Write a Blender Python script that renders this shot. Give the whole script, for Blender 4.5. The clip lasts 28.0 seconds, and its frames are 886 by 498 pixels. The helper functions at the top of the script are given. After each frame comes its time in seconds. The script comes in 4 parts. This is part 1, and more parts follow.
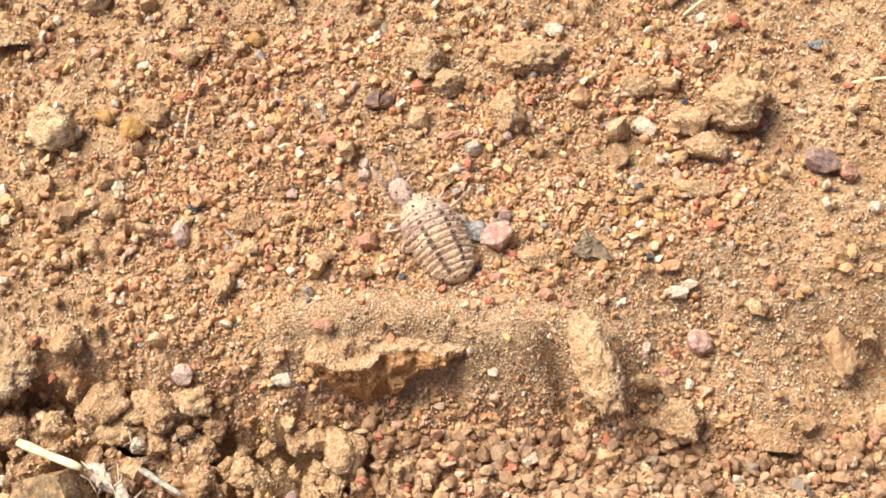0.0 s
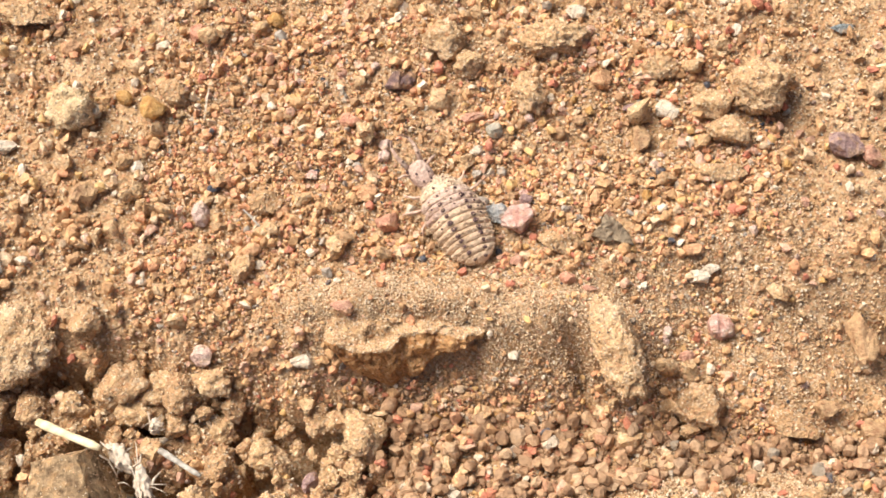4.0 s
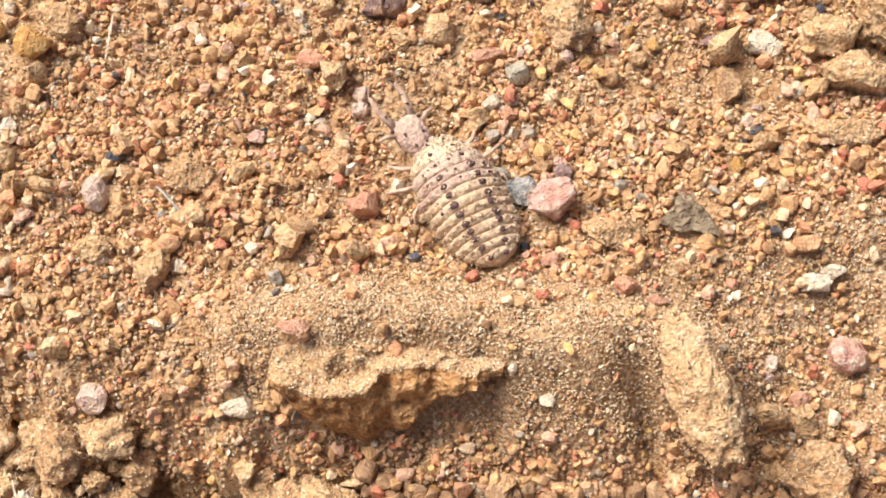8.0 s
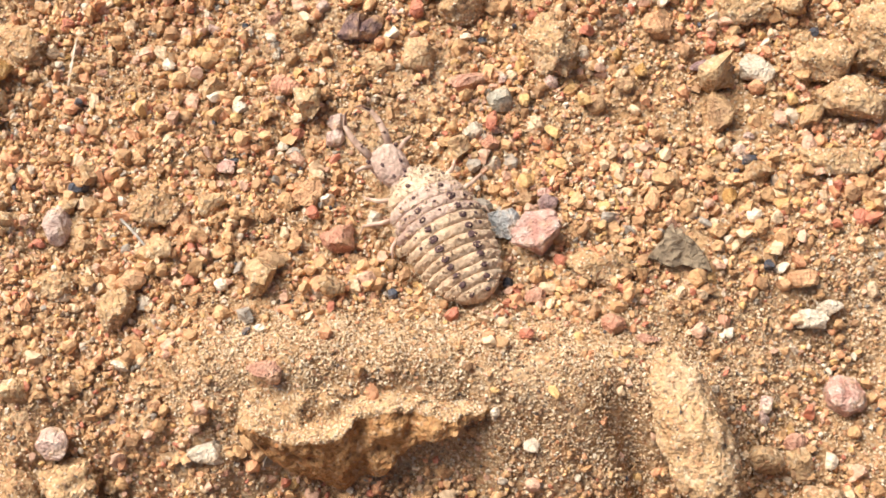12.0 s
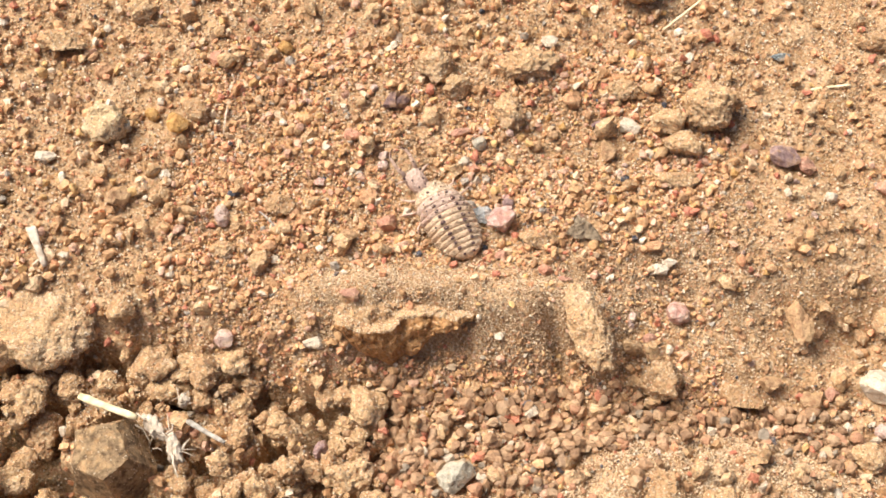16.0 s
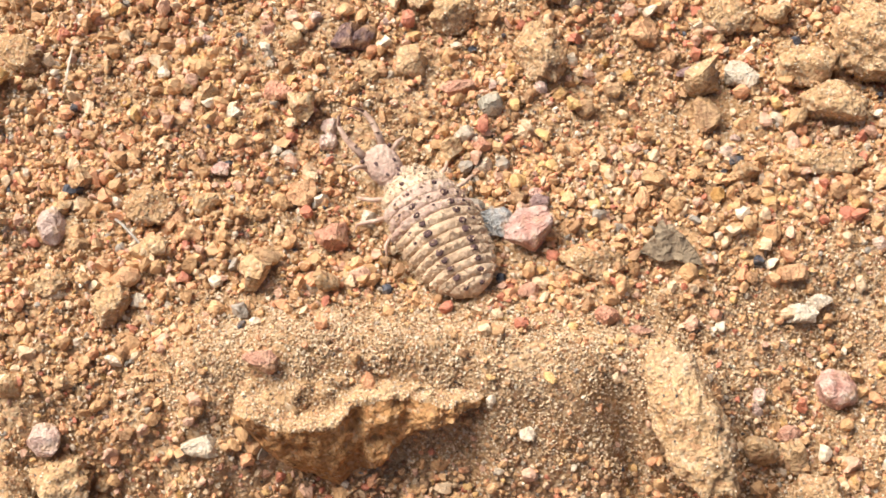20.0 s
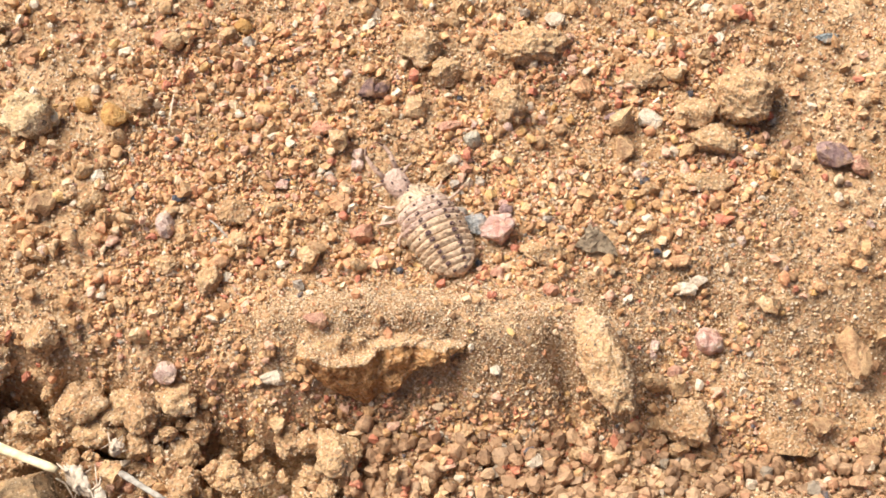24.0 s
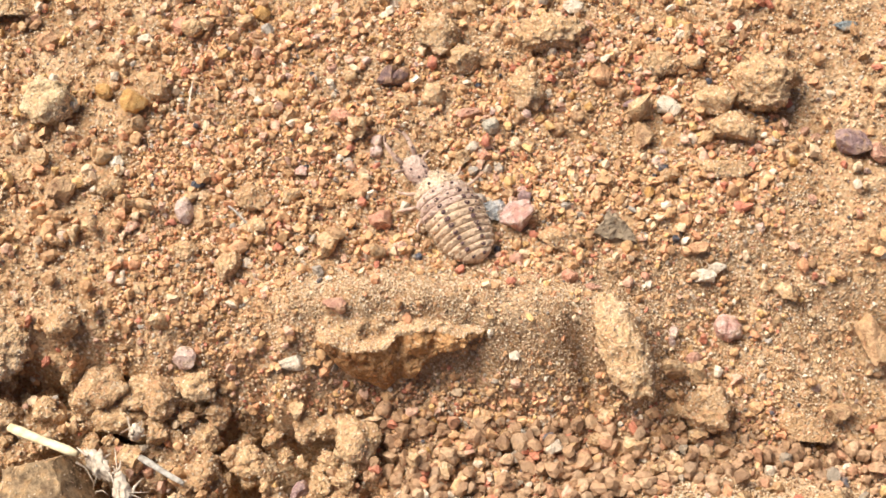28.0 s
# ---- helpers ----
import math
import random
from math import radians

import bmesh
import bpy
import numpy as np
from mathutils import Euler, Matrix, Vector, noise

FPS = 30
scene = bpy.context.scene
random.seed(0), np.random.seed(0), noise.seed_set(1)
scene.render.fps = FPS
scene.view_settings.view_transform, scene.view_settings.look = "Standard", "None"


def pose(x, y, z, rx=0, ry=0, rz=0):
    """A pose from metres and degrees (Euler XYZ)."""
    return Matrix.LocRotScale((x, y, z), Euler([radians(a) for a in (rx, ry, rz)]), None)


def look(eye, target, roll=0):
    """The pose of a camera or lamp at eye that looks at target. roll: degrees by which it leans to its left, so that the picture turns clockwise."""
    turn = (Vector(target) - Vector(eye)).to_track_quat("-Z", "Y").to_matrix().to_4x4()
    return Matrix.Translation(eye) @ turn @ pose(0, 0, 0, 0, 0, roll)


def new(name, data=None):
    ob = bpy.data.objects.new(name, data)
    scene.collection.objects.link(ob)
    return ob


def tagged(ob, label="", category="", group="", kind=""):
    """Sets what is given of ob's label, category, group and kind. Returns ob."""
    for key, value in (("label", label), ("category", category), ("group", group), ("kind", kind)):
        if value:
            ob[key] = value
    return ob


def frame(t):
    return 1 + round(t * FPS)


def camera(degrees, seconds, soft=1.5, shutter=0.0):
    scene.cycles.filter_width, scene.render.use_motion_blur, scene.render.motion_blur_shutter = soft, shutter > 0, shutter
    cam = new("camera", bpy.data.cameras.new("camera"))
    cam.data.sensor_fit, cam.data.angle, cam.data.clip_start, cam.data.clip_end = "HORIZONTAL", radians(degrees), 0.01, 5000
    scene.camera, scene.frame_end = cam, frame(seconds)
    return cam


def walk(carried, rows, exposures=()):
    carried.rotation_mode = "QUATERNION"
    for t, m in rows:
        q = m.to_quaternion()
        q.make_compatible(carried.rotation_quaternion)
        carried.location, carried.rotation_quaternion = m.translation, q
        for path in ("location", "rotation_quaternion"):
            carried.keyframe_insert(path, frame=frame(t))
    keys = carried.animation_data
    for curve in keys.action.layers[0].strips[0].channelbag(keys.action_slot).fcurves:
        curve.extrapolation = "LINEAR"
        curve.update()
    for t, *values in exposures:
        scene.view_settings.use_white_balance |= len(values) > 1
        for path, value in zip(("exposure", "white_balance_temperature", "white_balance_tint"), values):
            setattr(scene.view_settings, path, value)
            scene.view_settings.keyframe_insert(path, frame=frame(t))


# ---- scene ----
cam = camera(36.0, 28.0, 1.7)
PATH = [
    (0, (0.00287, -0.05091, 0.08991), (-0.00144, -0.00213, 0.00272), -1.50),
    (0.5, (0.00241, -0.05103, 0.08989), (-0.00165, -0.00235, 0.00264), -1.27),
    (1, (0.00263, -0.05112, 0.09035), (-0.00177, -0.00272, 0.00295), -1.53),
    (1.5, (0.00234, -0.05121, 0.09022), (-0.00230, -0.00272, 0.00288), -1.79),
    (2, (0.00168, -0.05191, 0.09055), (-0.00309, -0.00286, 0.00354), -1.78),
    (2.5, (0.00156, -0.05197, 0.09041), (-0.00352, -0.00323, 0.00324), -1.93),
    (3, (0.00165, -0.05194, 0.09039), (-0.00380, -0.00332, 0.00318), -2.24),
    (3.5, (0.00167, -0.05163, 0.08959), (-0.00358, -0.00339, 0.00215), -2.02),
    (4, (0.00213, -0.05089, 0.08942), (-0.00289, -0.00314, 0.00171), -1.95),
    (4.5, (0.00236, -0.05143, 0.08999), (-0.00177, -0.00253, 0.00286), -1.09),
    (6.5, (0.00096, -0.05125, 0.09005), (-0.00212, -0.00323, 0.00239), -0.14),
    (7, (0.00114, -0.05262, 0.09088), (-0.00218, -0.00449, 0.00328), -0.19),
    (7.5, (0.00124, -0.04212, 0.07255), (-0.00373, 0.00512, -0.01545), -1.94),
    (8, (0.00095, -0.03565, 0.06174), (-0.00469, 0.01151, -0.02627), -2.68),
    (8.5, (0.00083, -0.03259, 0.05787), (-0.00460, 0.01421, -0.03033), -2.50),
    (9, (0.00078, -0.03147, 0.05586), (-0.00437, 0.01599, -0.03201), -2.13),
    (9.5, (0.00075, -0.03046, 0.05524), (-0.00387, 0.01697, -0.03267), -1.58),
    (10, (0.00020, -0.02930, 0.05438), (-0.00407, 0.01773, -0.03377), -1.07),
    (10.5, (0.00006, -0.02903, 0.05438), (-0.00435, 0.01767, -0.03394), -1.41),
    (11, (0.00075, -0.03053, 0.05560), (-0.00465, 0.01677, -0.03234), -2.52),
    (11.5, (0.00064, -0.03111, 0.05713), (-0.00399, 0.01595, -0.03098), -1.78),
    (12, (0.00093, -0.03294, 0.05955), (-0.00355, 0.01486, -0.02818), -1.52),
    (12.5, (0.00154, -0.03799, 0.06756), (-0.00332, 0.01051, -0.01975), -1.88),
    (14.5, (-0.00066, -0.06529, 0.10457), (-0.00237, -0.01398, 0.01876), 1.66),
    (15, (-0.00094, -0.07376, 0.11870), (-0.00213, -0.02243, 0.03289), 1.95),
    (15.5, (-0.00081, -0.07263, 0.11694), (-0.00202, -0.02131, 0.03112), 2.13),
    (16, (-0.00060, -0.06226, 0.09970), (-0.00213, -0.01086, 0.01394), 1.76),
    (16.5, (-0.00048, -0.05601, 0.08959), (-0.00222, -0.00472, 0.00376), 1.62),
    (17, (-0.00065, -0.04653, 0.07254), (-0.00343, 0.00533, -0.01292), 0.46),
    (17.5, (-0.00064, -0.04139, 0.06354), (-0.00368, 0.01119, -0.02147), 0.12),
    (18, (-0.00026, -0.03821, 0.05833), (-0.00328, 0.01472, -0.02646), 0.02),
    (18.5, (-0.00009, -0.03759, 0.05741), (-0.00293, 0.01575, -0.02713), 0.25),
    (19, (0.00005, -0.03739, 0.05709), (-0.00279, 0.01655, -0.02706), 0.17),
    (19.5, (-0.00009, -0.03768, 0.05749), (-0.00280, 0.01654, -0.02649), 0.38),
    (20, (0.00004, -0.03777, 0.05737), (-0.00261, 0.01657, -0.02654), 0.45),
    (20.5, (-0.00014, -0.03779, 0.05743), (-0.00235, 0.01631, -0.02664), 0.86),
    (21, (-0.00032, -0.03788, 0.05739), (-0.00291, 0.01634, -0.02659), 0.55),
    (21.5, (-0.00016, -0.03778, 0.05737), (-0.00264, 0.01640, -0.02664), 0.71),
    (22, (-0.00015, -0.03909, 0.05917), (-0.00246, 0.01423, -0.02540), 1.02),
    (22.5, (-0.00031, -0.04982, 0.07913), (-0.00195, 0.00193, -0.00643), 1.55),
    (24.5, (-0.00020, -0.05210, 0.08399), (-0.00142, -0.00041, -0.00161), 2.05),
    (25, (-0.00054, -0.05260, 0.08391), (-0.00195, -0.00050, -0.00144), 1.89),
    (25.5, (-0.00089, -0.05278, 0.08378), (-0.00255, -0.00102, -0.00177), 1.71),
    (26, (-0.00071, -0.05291, 0.08383), (-0.00239, -0.00101, -0.00164), 1.71),
    (26.5, (-0.00064, -0.05289, 0.08399), (-0.00242, -0.00115, -0.00157), 1.68),
    (27, (-0.00061, -0.05283, 0.08402), (-0.00241, -0.00101, -0.00148), 1.57),
    (27.5, (-0.00105, -0.05272, 0.08362), (-0.00260, -0.00104, -0.00198), 1.82),
    (28, (-0.00095, -0.05272, 0.08346), (-0.00274, -0.00108, -0.00215), 1.60),
]
walk(cam, [(t, look(eye, target, roll)) for t, eye, target, roll in PATH], [(0, 0.37), (28, 0.37)])

# ---- light: hazy sun from beside the pit, open sky ----
SUN_TURN, SUN_HEIGHT = -66, 56
world = bpy.data.worlds.new("sky")
scene.world = world
world.use_nodes = True
sky = world.node_tree.nodes.new("ShaderNodeTexSky")
sky.sky_type, sky.sun_disc = "NISHITA", False
sky.sun_elevation, sky.sun_rotation = radians(SUN_HEIGHT), radians(SUN_TURN)
sky.air_density, sky.dust_density, sky.ozone_density = 0.5, 7.0, 0.5
back = world.node_tree.nodes["Background"]
back.inputs["Strength"].default_value = 0.1
world.node_tree.links.new(sky.outputs[0], back.inputs["Color"])

sun_data = bpy.data.lights.new("sun", "SUN")
sun_data.energy, sun_data.angle, sun_data.color = 4.1, radians(38), (1.0, 0.965, 0.88)
sun = new("sun", sun_data)
sun.matrix_world = look((0, 0, 0), (-math.sin(radians(SUN_TURN)) * math.cos(radians(SUN_HEIGHT)), -math.cos(radians(SUN_TURN)) * math.cos(radians(SUN_HEIGHT)), -math.sin(radians(SUN_HEIGHT))))

# ---- materials ----
MM = 0.001


def shader(name, rough=0.8, gloss=0.3):
    m = bpy.data.materials.new(name)
    m.use_nodes = True
    nodes, links = m.node_tree.nodes, m.node_tree.links
    b = nodes["Principled BSDF"]
    b.inputs["Roughness"].default_value = rough
    b.inputs["Specular IOR Level"].default_value = gloss
    return m, nodes, links, b


def ramp(nodes, stops, smooth=True):
    r = nodes.new("ShaderNodeValToRGB")
    e = r.color_ramp.elements
    while len(e) < len(stops):
        e.new(0.5)
    for k, (at, c) in enumerate(stops):
        e[k].position, e[k].color = at, (*c, 1)
    if not smooth:
        r.color_ramp.interpolation = "CONSTANT"
    return r


def grain_noise(nodes, links, size, detail=4, where="Object"):
    """Noise whose features are about size millimetres."""
    tc, n = nodes.new("ShaderNodeTexCoord"), nodes.new("ShaderNodeTexNoise")
    n.inputs["Scale"].default_value, n.inputs["Detail"].default_value = 1 / (size * MM), detail
    links.new(tc.outputs[where], n.inputs["Vector"])
    return n


def cells(nodes, links, size):
    tc, n = nodes.new("ShaderNodeTexCoord"), nodes.new("ShaderNodeTexVoronoi")
    n.inputs["Scale"].default_value = 1 / (size * MM)
    links.new(tc.outputs["Object"], n.inputs["Vector"])
    return n


def blend(nodes, links, kind, amount, a, b):
    m = nodes.new("ShaderNodeMix")
    m.data_type, m.blend_type = "RGBA", kind
    for value, at in ((amount, 0), (a, 6), (b, 7)):
        if isinstance(value, (int, float)):
            m.inputs[at].default_value = value
        elif isinstance(value, tuple):
            m.inputs[at].default_value = (*value, 1)
        else:
            links.new(value, m.inputs[at])
    return m.outputs[2]


def relief(nodes, links, b, heights):
    """Bump from pairs of a height socket and its depth in millimetres."""
    last = None
    for socket, depth in heights:
        n = nodes.new("ShaderNodeBump")
        n.inputs["Strength"].default_value, n.inputs["Distance"].default_value = 1.0, depth * MM
        links.new(socket, n.inputs["Height"])
        if last:
            links.new(last, n.inputs["Normal"])
        last = n.outputs["Normal"]
    links.new(last, b.inputs["Normal"])


def soil_material(name, dark, mid, light, speck=0.5, deep=1.0):
    """Sandy earth: broad stains, grains of several colours, fine relief."""
    m, nodes, links, b = shader(name, 0.95, 0.15)
    wide, fine, cell = grain_noise(nodes, links, 3.2, 5), grain_noise(nodes, links, 0.26, 7), cells(nodes, links, 0.19)
    base = ramp(nodes, [(0.3, dark), (0.5, mid), (0.72, light)])
    links.new(wide.outputs["Fac"], base.inputs["Fac"])
    tone = ramp(nodes, [(0.25, (0.45, 0.42, 0.4)), (0.55, (1, 1, 1)), (0.75, (1.0, 1.0, 1.0))])
    links.new(fine.outputs["Fac"], tone.inputs["Fac"])
    sand = ramp(nodes, [(0.0, (0.50, 0.30, 0.14)), (0.25, (0.60, 0.36, 0.17)), (0.5, (0.66, 0.47, 0.28)), (0.72, (0.55, 0.24, 0.12)), (0.86, (0.78, 0.66, 0.48)), (0.95, (0.16, 0.12, 0.1))], False)
    split = nodes.new("ShaderNodeSeparateColor")
    links.new(cell.outputs["Color"], split.inputs[0])
    links.new(split.outputs[0], sand.inputs["Fac"])
    c = blend(nodes, links, "MIX", speck, base.outputs[0], sand.outputs[0])
    c = blend(nodes, links, "MULTIPLY", 0.75, c, tone.outputs[0])
    links.new(c, b.inputs["Base Color"])
    relief(nodes, links, b, [(wide.outputs["Fac"], 0.5 * deep), (cell.outputs["Distance"], -0.08 * deep), (fine.outputs["Fac"], 0.24 * deep)])
    return m


def stone_material(name, dark, light, rough=0.55, gloss=0.4, vein=None):
    """A mineral pebble: mottled, dusted with sand, finely pitted."""
    m, nodes, links, b = shader(name, rough, gloss)
    wide, fine, dust = grain_noise(nodes, links, 0.55, 6), grain_noise(nodes, links, 0.13, 5), grain_noise(nodes, links, 0.8, 7)
    info = nodes.new("ShaderNodeObjectInfo")
    base = ramp(nodes, [(0.34, dark), (0.6, light)] + ([(0.66, vein)] if vein else []))
    links.new(wide.outputs["Fac"], base.inputs["Fac"])
    shade = ramp(nodes, [(0.0, (0.78, 0.78, 0.78)), (1.0, (1.0, 1.0, 1.0))])
    links.new(info.outputs["Random"], shade.inputs["Fac"])
    c = blend(nodes, links, "MULTIPLY", 1.0, base.outputs[0], shade.outputs[0])
    cover = ramp(nodes, [(0.5, (0, 0, 0)), (0.66, (0.55, 0.55, 0.55))])
    links.new(dust.outputs["Fac"], cover.inputs["Fac"])
    c = blend(nodes, links, "MIX", cover.outputs[0], c, (0.58, 0.35, 0.165))
    pits = ramp(nodes, [(0.3, (0.6, 0.55, 0.52)), (0.5, (1, 1, 1))])
    links.new(fine.outputs["Fac"], pits.inputs["Fac"])
    c = blend(nodes, links, "MULTIPLY", 0.7, c, pits.outputs[0])
    links.new(c, b.inputs["Base Color"])
    relief(nodes, links, b, [(wide.outputs["Fac"], 0.3), (fine.outputs["Fac"], 0.14)])
    return m


def gravel_material(name, stops, rough=0.48):
    """Loose grains: each island takes its own mineral colour."""
    m, nodes, links, b = shader(name, rough, 0.5)
    geo = nodes.new("ShaderNodeNewGeometry")
    pick = ramp(nodes, stops, False)
    links.new(geo.outputs["Random Per Island"], pick.inputs["Fac"])
    fine, wide, dust_noise = grain_noise(nodes, links, 0.1, 4), grain_noise(nodes, links, 0.28, 5), grain_noise(nodes, links, 0.6, 6)
    mottle = ramp(nodes, [(0.3, (0.66, 0.6, 0.56)), (0.55, (1, 1, 1))])
    links.new(wide.outputs["Fac"], mottle.inputs["Fac"])
    cover = ramp(nodes, [(0.52, (0, 0, 0)), (0.66, (0.3, 0.3, 0.3))])
    links.new(dust_noise.outputs["Fac"], cover.inputs["Fac"])
    c = blend(nodes, links, "MIX", cover.outputs[0], pick.outputs[0], (0.58, 0.35, 0.165))
    c = blend(nodes, links, "MULTIPLY", 0.85, c, mottle.outputs[0])
    links.new(c, b.inputs["Base Color"])
    relief(nodes, links, b, [(wide.outputs["Fac"], 0.16), (fine.outputs["Fac"], 0.08)])
    return m


def plain_material(name, dark, light, size, rough=0.6, depth=0.05, gloss=0.3):
    m, nodes, links, b = shader(name, rough, gloss)
    wide = grain_noise(nodes, links, size, 6)
    base = ramp(nodes, [(0.3, dark), (0.65, light)])
    links.new(wide.outputs["Fac"], base.inputs["Fac"])
    links.new(base.outputs[0], b.inputs["Base Color"])
    relief(nodes, links, b, [(wide.outputs["Fac"], depth)])
    return m


MATS = {
    # ground tones darkened to paint in the shadow between loose grains
    "ground": soil_material("sandy_ground", (0.28, 0.165, 0.085), (0.46, 0.295, 0.165), (0.62, 0.44, 0.275), 0.4),
    "soil": soil_material("tan_earth", (0.42, 0.252, 0.129), (0.6, 0.402, 0.223), (0.72, 0.532, 0.347), 0.35),
    "rust": soil_material("rust_earth", (0.27, 0.12, 0.045), (0.46, 0.23, 0.088), (0.58, 0.33, 0.145), 0.25),
    "umber": soil_material("umber_earth", (0.31, 0.175, 0.088), (0.49, 0.305, 0.165), (0.61, 0.425, 0.255), 0.35),
    "pale": soil_material("pale_earth", (0.48, 0.34, 0.18), (0.66, 0.51, 0.31), (0.76, 0.64, 0.45), 0.3),
    "orange": stone_material("orange_feldspar", (0.58, 0.29, 0.14), (0.82, 0.49, 0.27)),
    "red": stone_material("red_feldspar", (0.54, 0.23, 0.14), (0.75, 0.40, 0.26)),
    "pinkred": stone_material("rosy_feldspar", (0.48, 0.22, 0.14), (0.68, 0.40, 0.28)),
    "pink": stone_material("pale_pink_quartz", (0.64, 0.41, 0.33), (0.82, 0.63, 0.53)),
    "rosequartz": stone_material("rose_quartz", (0.60, 0.29, 0.22), (0.82, 0.56, 0.46), 0.4, 0.5, (0.92, 0.83, 0.75)),
    "white": stone_material("cream_quartz", (0.72, 0.56, 0.39), (0.88, 0.78, 0.63), 0.45, 0.5),
    "grey": stone_material("grey_quartz", (0.36, 0.32, 0.24), (0.62, 0.56, 0.44), 0.45, 0.5),
    "bluegrey": stone_material("blue_grey_stone", (0.35, 0.36, 0.36), (0.62, 0.61, 0.58)),
    "blue": stone_material("slate", (0.16, 0.19, 0.2), (0.3, 0.33, 0.32)),
    "green": stone_material("green_grey_stone", (0.2, 0.19, 0.11), (0.38, 0.35, 0.22)),
    "mauve": stone_material("mauve_stone", (0.26, 0.15, 0.14), (0.47, 0.32, 0.29)),
    "purple": stone_material("purple_stone", (0.11, 0.06, 0.065), (0.32, 0.19, 0.15)),
    "ochre": stone_material("ochre_stone", (0.46, 0.22, 0.06), (0.68, 0.4, 0.13)),
    "dark": stone_material("black_stone", (0.015, 0.02, 0.035), (0.07, 0.075, 0.09), 0.4, 0.5),
    "soilstone": stone_material("tan_stone", (0.38, 0.2, 0.1), (0.6, 0.39, 0.21)),
    "brown": stone_material("brown_rock", (0.16, 0.10, 0.055), (0.45, 0.31, 0.175), 0.8, 0.2),
    "gravel": gravel_material("mixed_gravel", [(0.0, (0.63, 0.375, 0.18)), (0.16, (0.76, 0.455, 0.23)), (0.32, (0.55, 0.315, 0.15)), (0.45, (0.77, 0.565, 0.36)), (0.56, (0.74, 0.365, 0.19)), (0.68, (0.71, 0.435, 0.30)), (0.76, (0.44, 0.25, 0.125)), (0.83, (0.79, 0.67, 0.51)), (0.88, (0.56, 0.20, 0.12)), (0.92, (0.70, 0.44, 0.18)), (0.975, (0.38, 0.33, 0.27)), (0.996, (0.07, 0.075, 0.095))], 0.58),
    "sand": gravel_material("fine_sand", [(0.0, (0.62, 0.42, 0.23)), (0.2, (0.74, 0.55, 0.34)), (0.42, (0.58, 0.36, 0.19)), (0.56, (0.80, 0.66, 0.48)), (0.72, (0.68, 0.38, 0.21)), (0.80, (0.80, 0.69, 0.53)), (0.90, (0.36, 0.22, 0.13)), (0.98, (0.1, 0.085, 0.08))]),
    "crust_sand": gravel_material("pale_crust_sand", [(0.0, (0.70, 0.52, 0.33)), (0.25, (0.77, 0.60, 0.40)), (0.5, (0.65, 0.47, 0.29)), (0.7, (0.82, 0.67, 0.48)), (0.86, (0.72, 0.47, 0.29)), (0.95, (0.55, 0.38, 0.23))], 0.7),
    # rusty grains, their colours lowered to paint in the shade below the ridge
    "valley": gravel_material("shaded_rusty_gravel", [(0.0, (0.40, 0.24, 0.13)), (0.2, (0.49, 0.30, 0.17)), (0.4, (0.30, 0.175, 0.095)), (0.55, (0.56, 0.37, 0.22)), (0.68, (0.48, 0.25, 0.14)), (0.78, (0.40, 0.26, 0.155)), (0.88, (0.33, 0.27, 0.20)), (0.92, (0.56, 0.21, 0.12)), (0.96, (0.62, 0.51, 0.38)), (0.99, (0.11, 0.10, 0.11))], 0.65),
    "straw": plain_material("dry_straw", (0.56, 0.42, 0.22), (0.82, 0.7, 0.46), 0.6, 0.5, 0.03),
    "pith": plain_material("white_plant_debris", (0.40, 0.30, 0.21), (0.70, 0.60, 0.48), 0.5, 0.85, 0.1),
    "twig": plain_material("grey_twig", (0.2, 0.17, 0.14), (0.46, 0.42, 0.36), 0.4, 0.8, 0.08),
    "bark": plain_material("dark_bark", (0.17, 0.125, 0.085), (0.42, 0.325, 0.215), 0.3, 0.85, 0.3),
}

# ---- the ground ----
def lattice(ix, iy, iz, seed):
    n = (ix * 374761393 + iy * 668265263 + iz * 2147483647 + seed * 1274126177) & 0xFFFFFFFF
    n = ((n ^ (n >> 13)) * 1274126177) & 0xFFFFFFFF
    return ((n ^ (n >> 16)) & 0xFFFF) / 65535.0


def value_noise(x, y, z=0.0, seed=0):
    """Smooth value noise between -1 and 1, for arrays."""
    x, y, z = np.broadcast_arrays(np.asarray(x, float), np.asarray(y, float), np.asarray(z, float))
    fx, fy, fz = np.floor(x), np.floor(y), np.floor(z)
    ix, iy, iz = fx.astype(np.int64), fy.astype(np.int64), fz.astype(np.int64)
    u, v, w = x - fx, y - fy, z - fz
    u, v, w = u * u * (3 - 2 * u), v * v * (3 - 2 * v), w * w * (3 - 2 * w)
    total = 0.0
    for a in (0, 1):
        for b in (0, 1):
            for c in (0, 1):
                weight = (u if a else 1 - u) * (v if b else 1 - v) * (w if c else 1 - w)
                total = total + weight * lattice(ix + a, iy + b, iz + c, seed)
    return 2 * total - 1


def fbm(x, y, z=0.0, octaves=4, seed=0):
    total, gain = 0.0, 1.0
    for n in range(octaves):
        total = total + gain * value_noise(x * 2.03**n, y * 2.03**n, z * 2.03**n, seed + 17 * n)
        gain *= 0.5
    return total


def rise(v, width):
    """A soft step from 0 to 1 over about four widths."""
    return 1 / (1 + np.exp(-np.clip(np.asarray(v, float) / width, -40, 40)))


def hump(x, y, cx, cy, rx, ry, height):
    return height * np.exp(-(((x - cx) / rx) ** 2) - ((y - cy) / ry) ** 2)


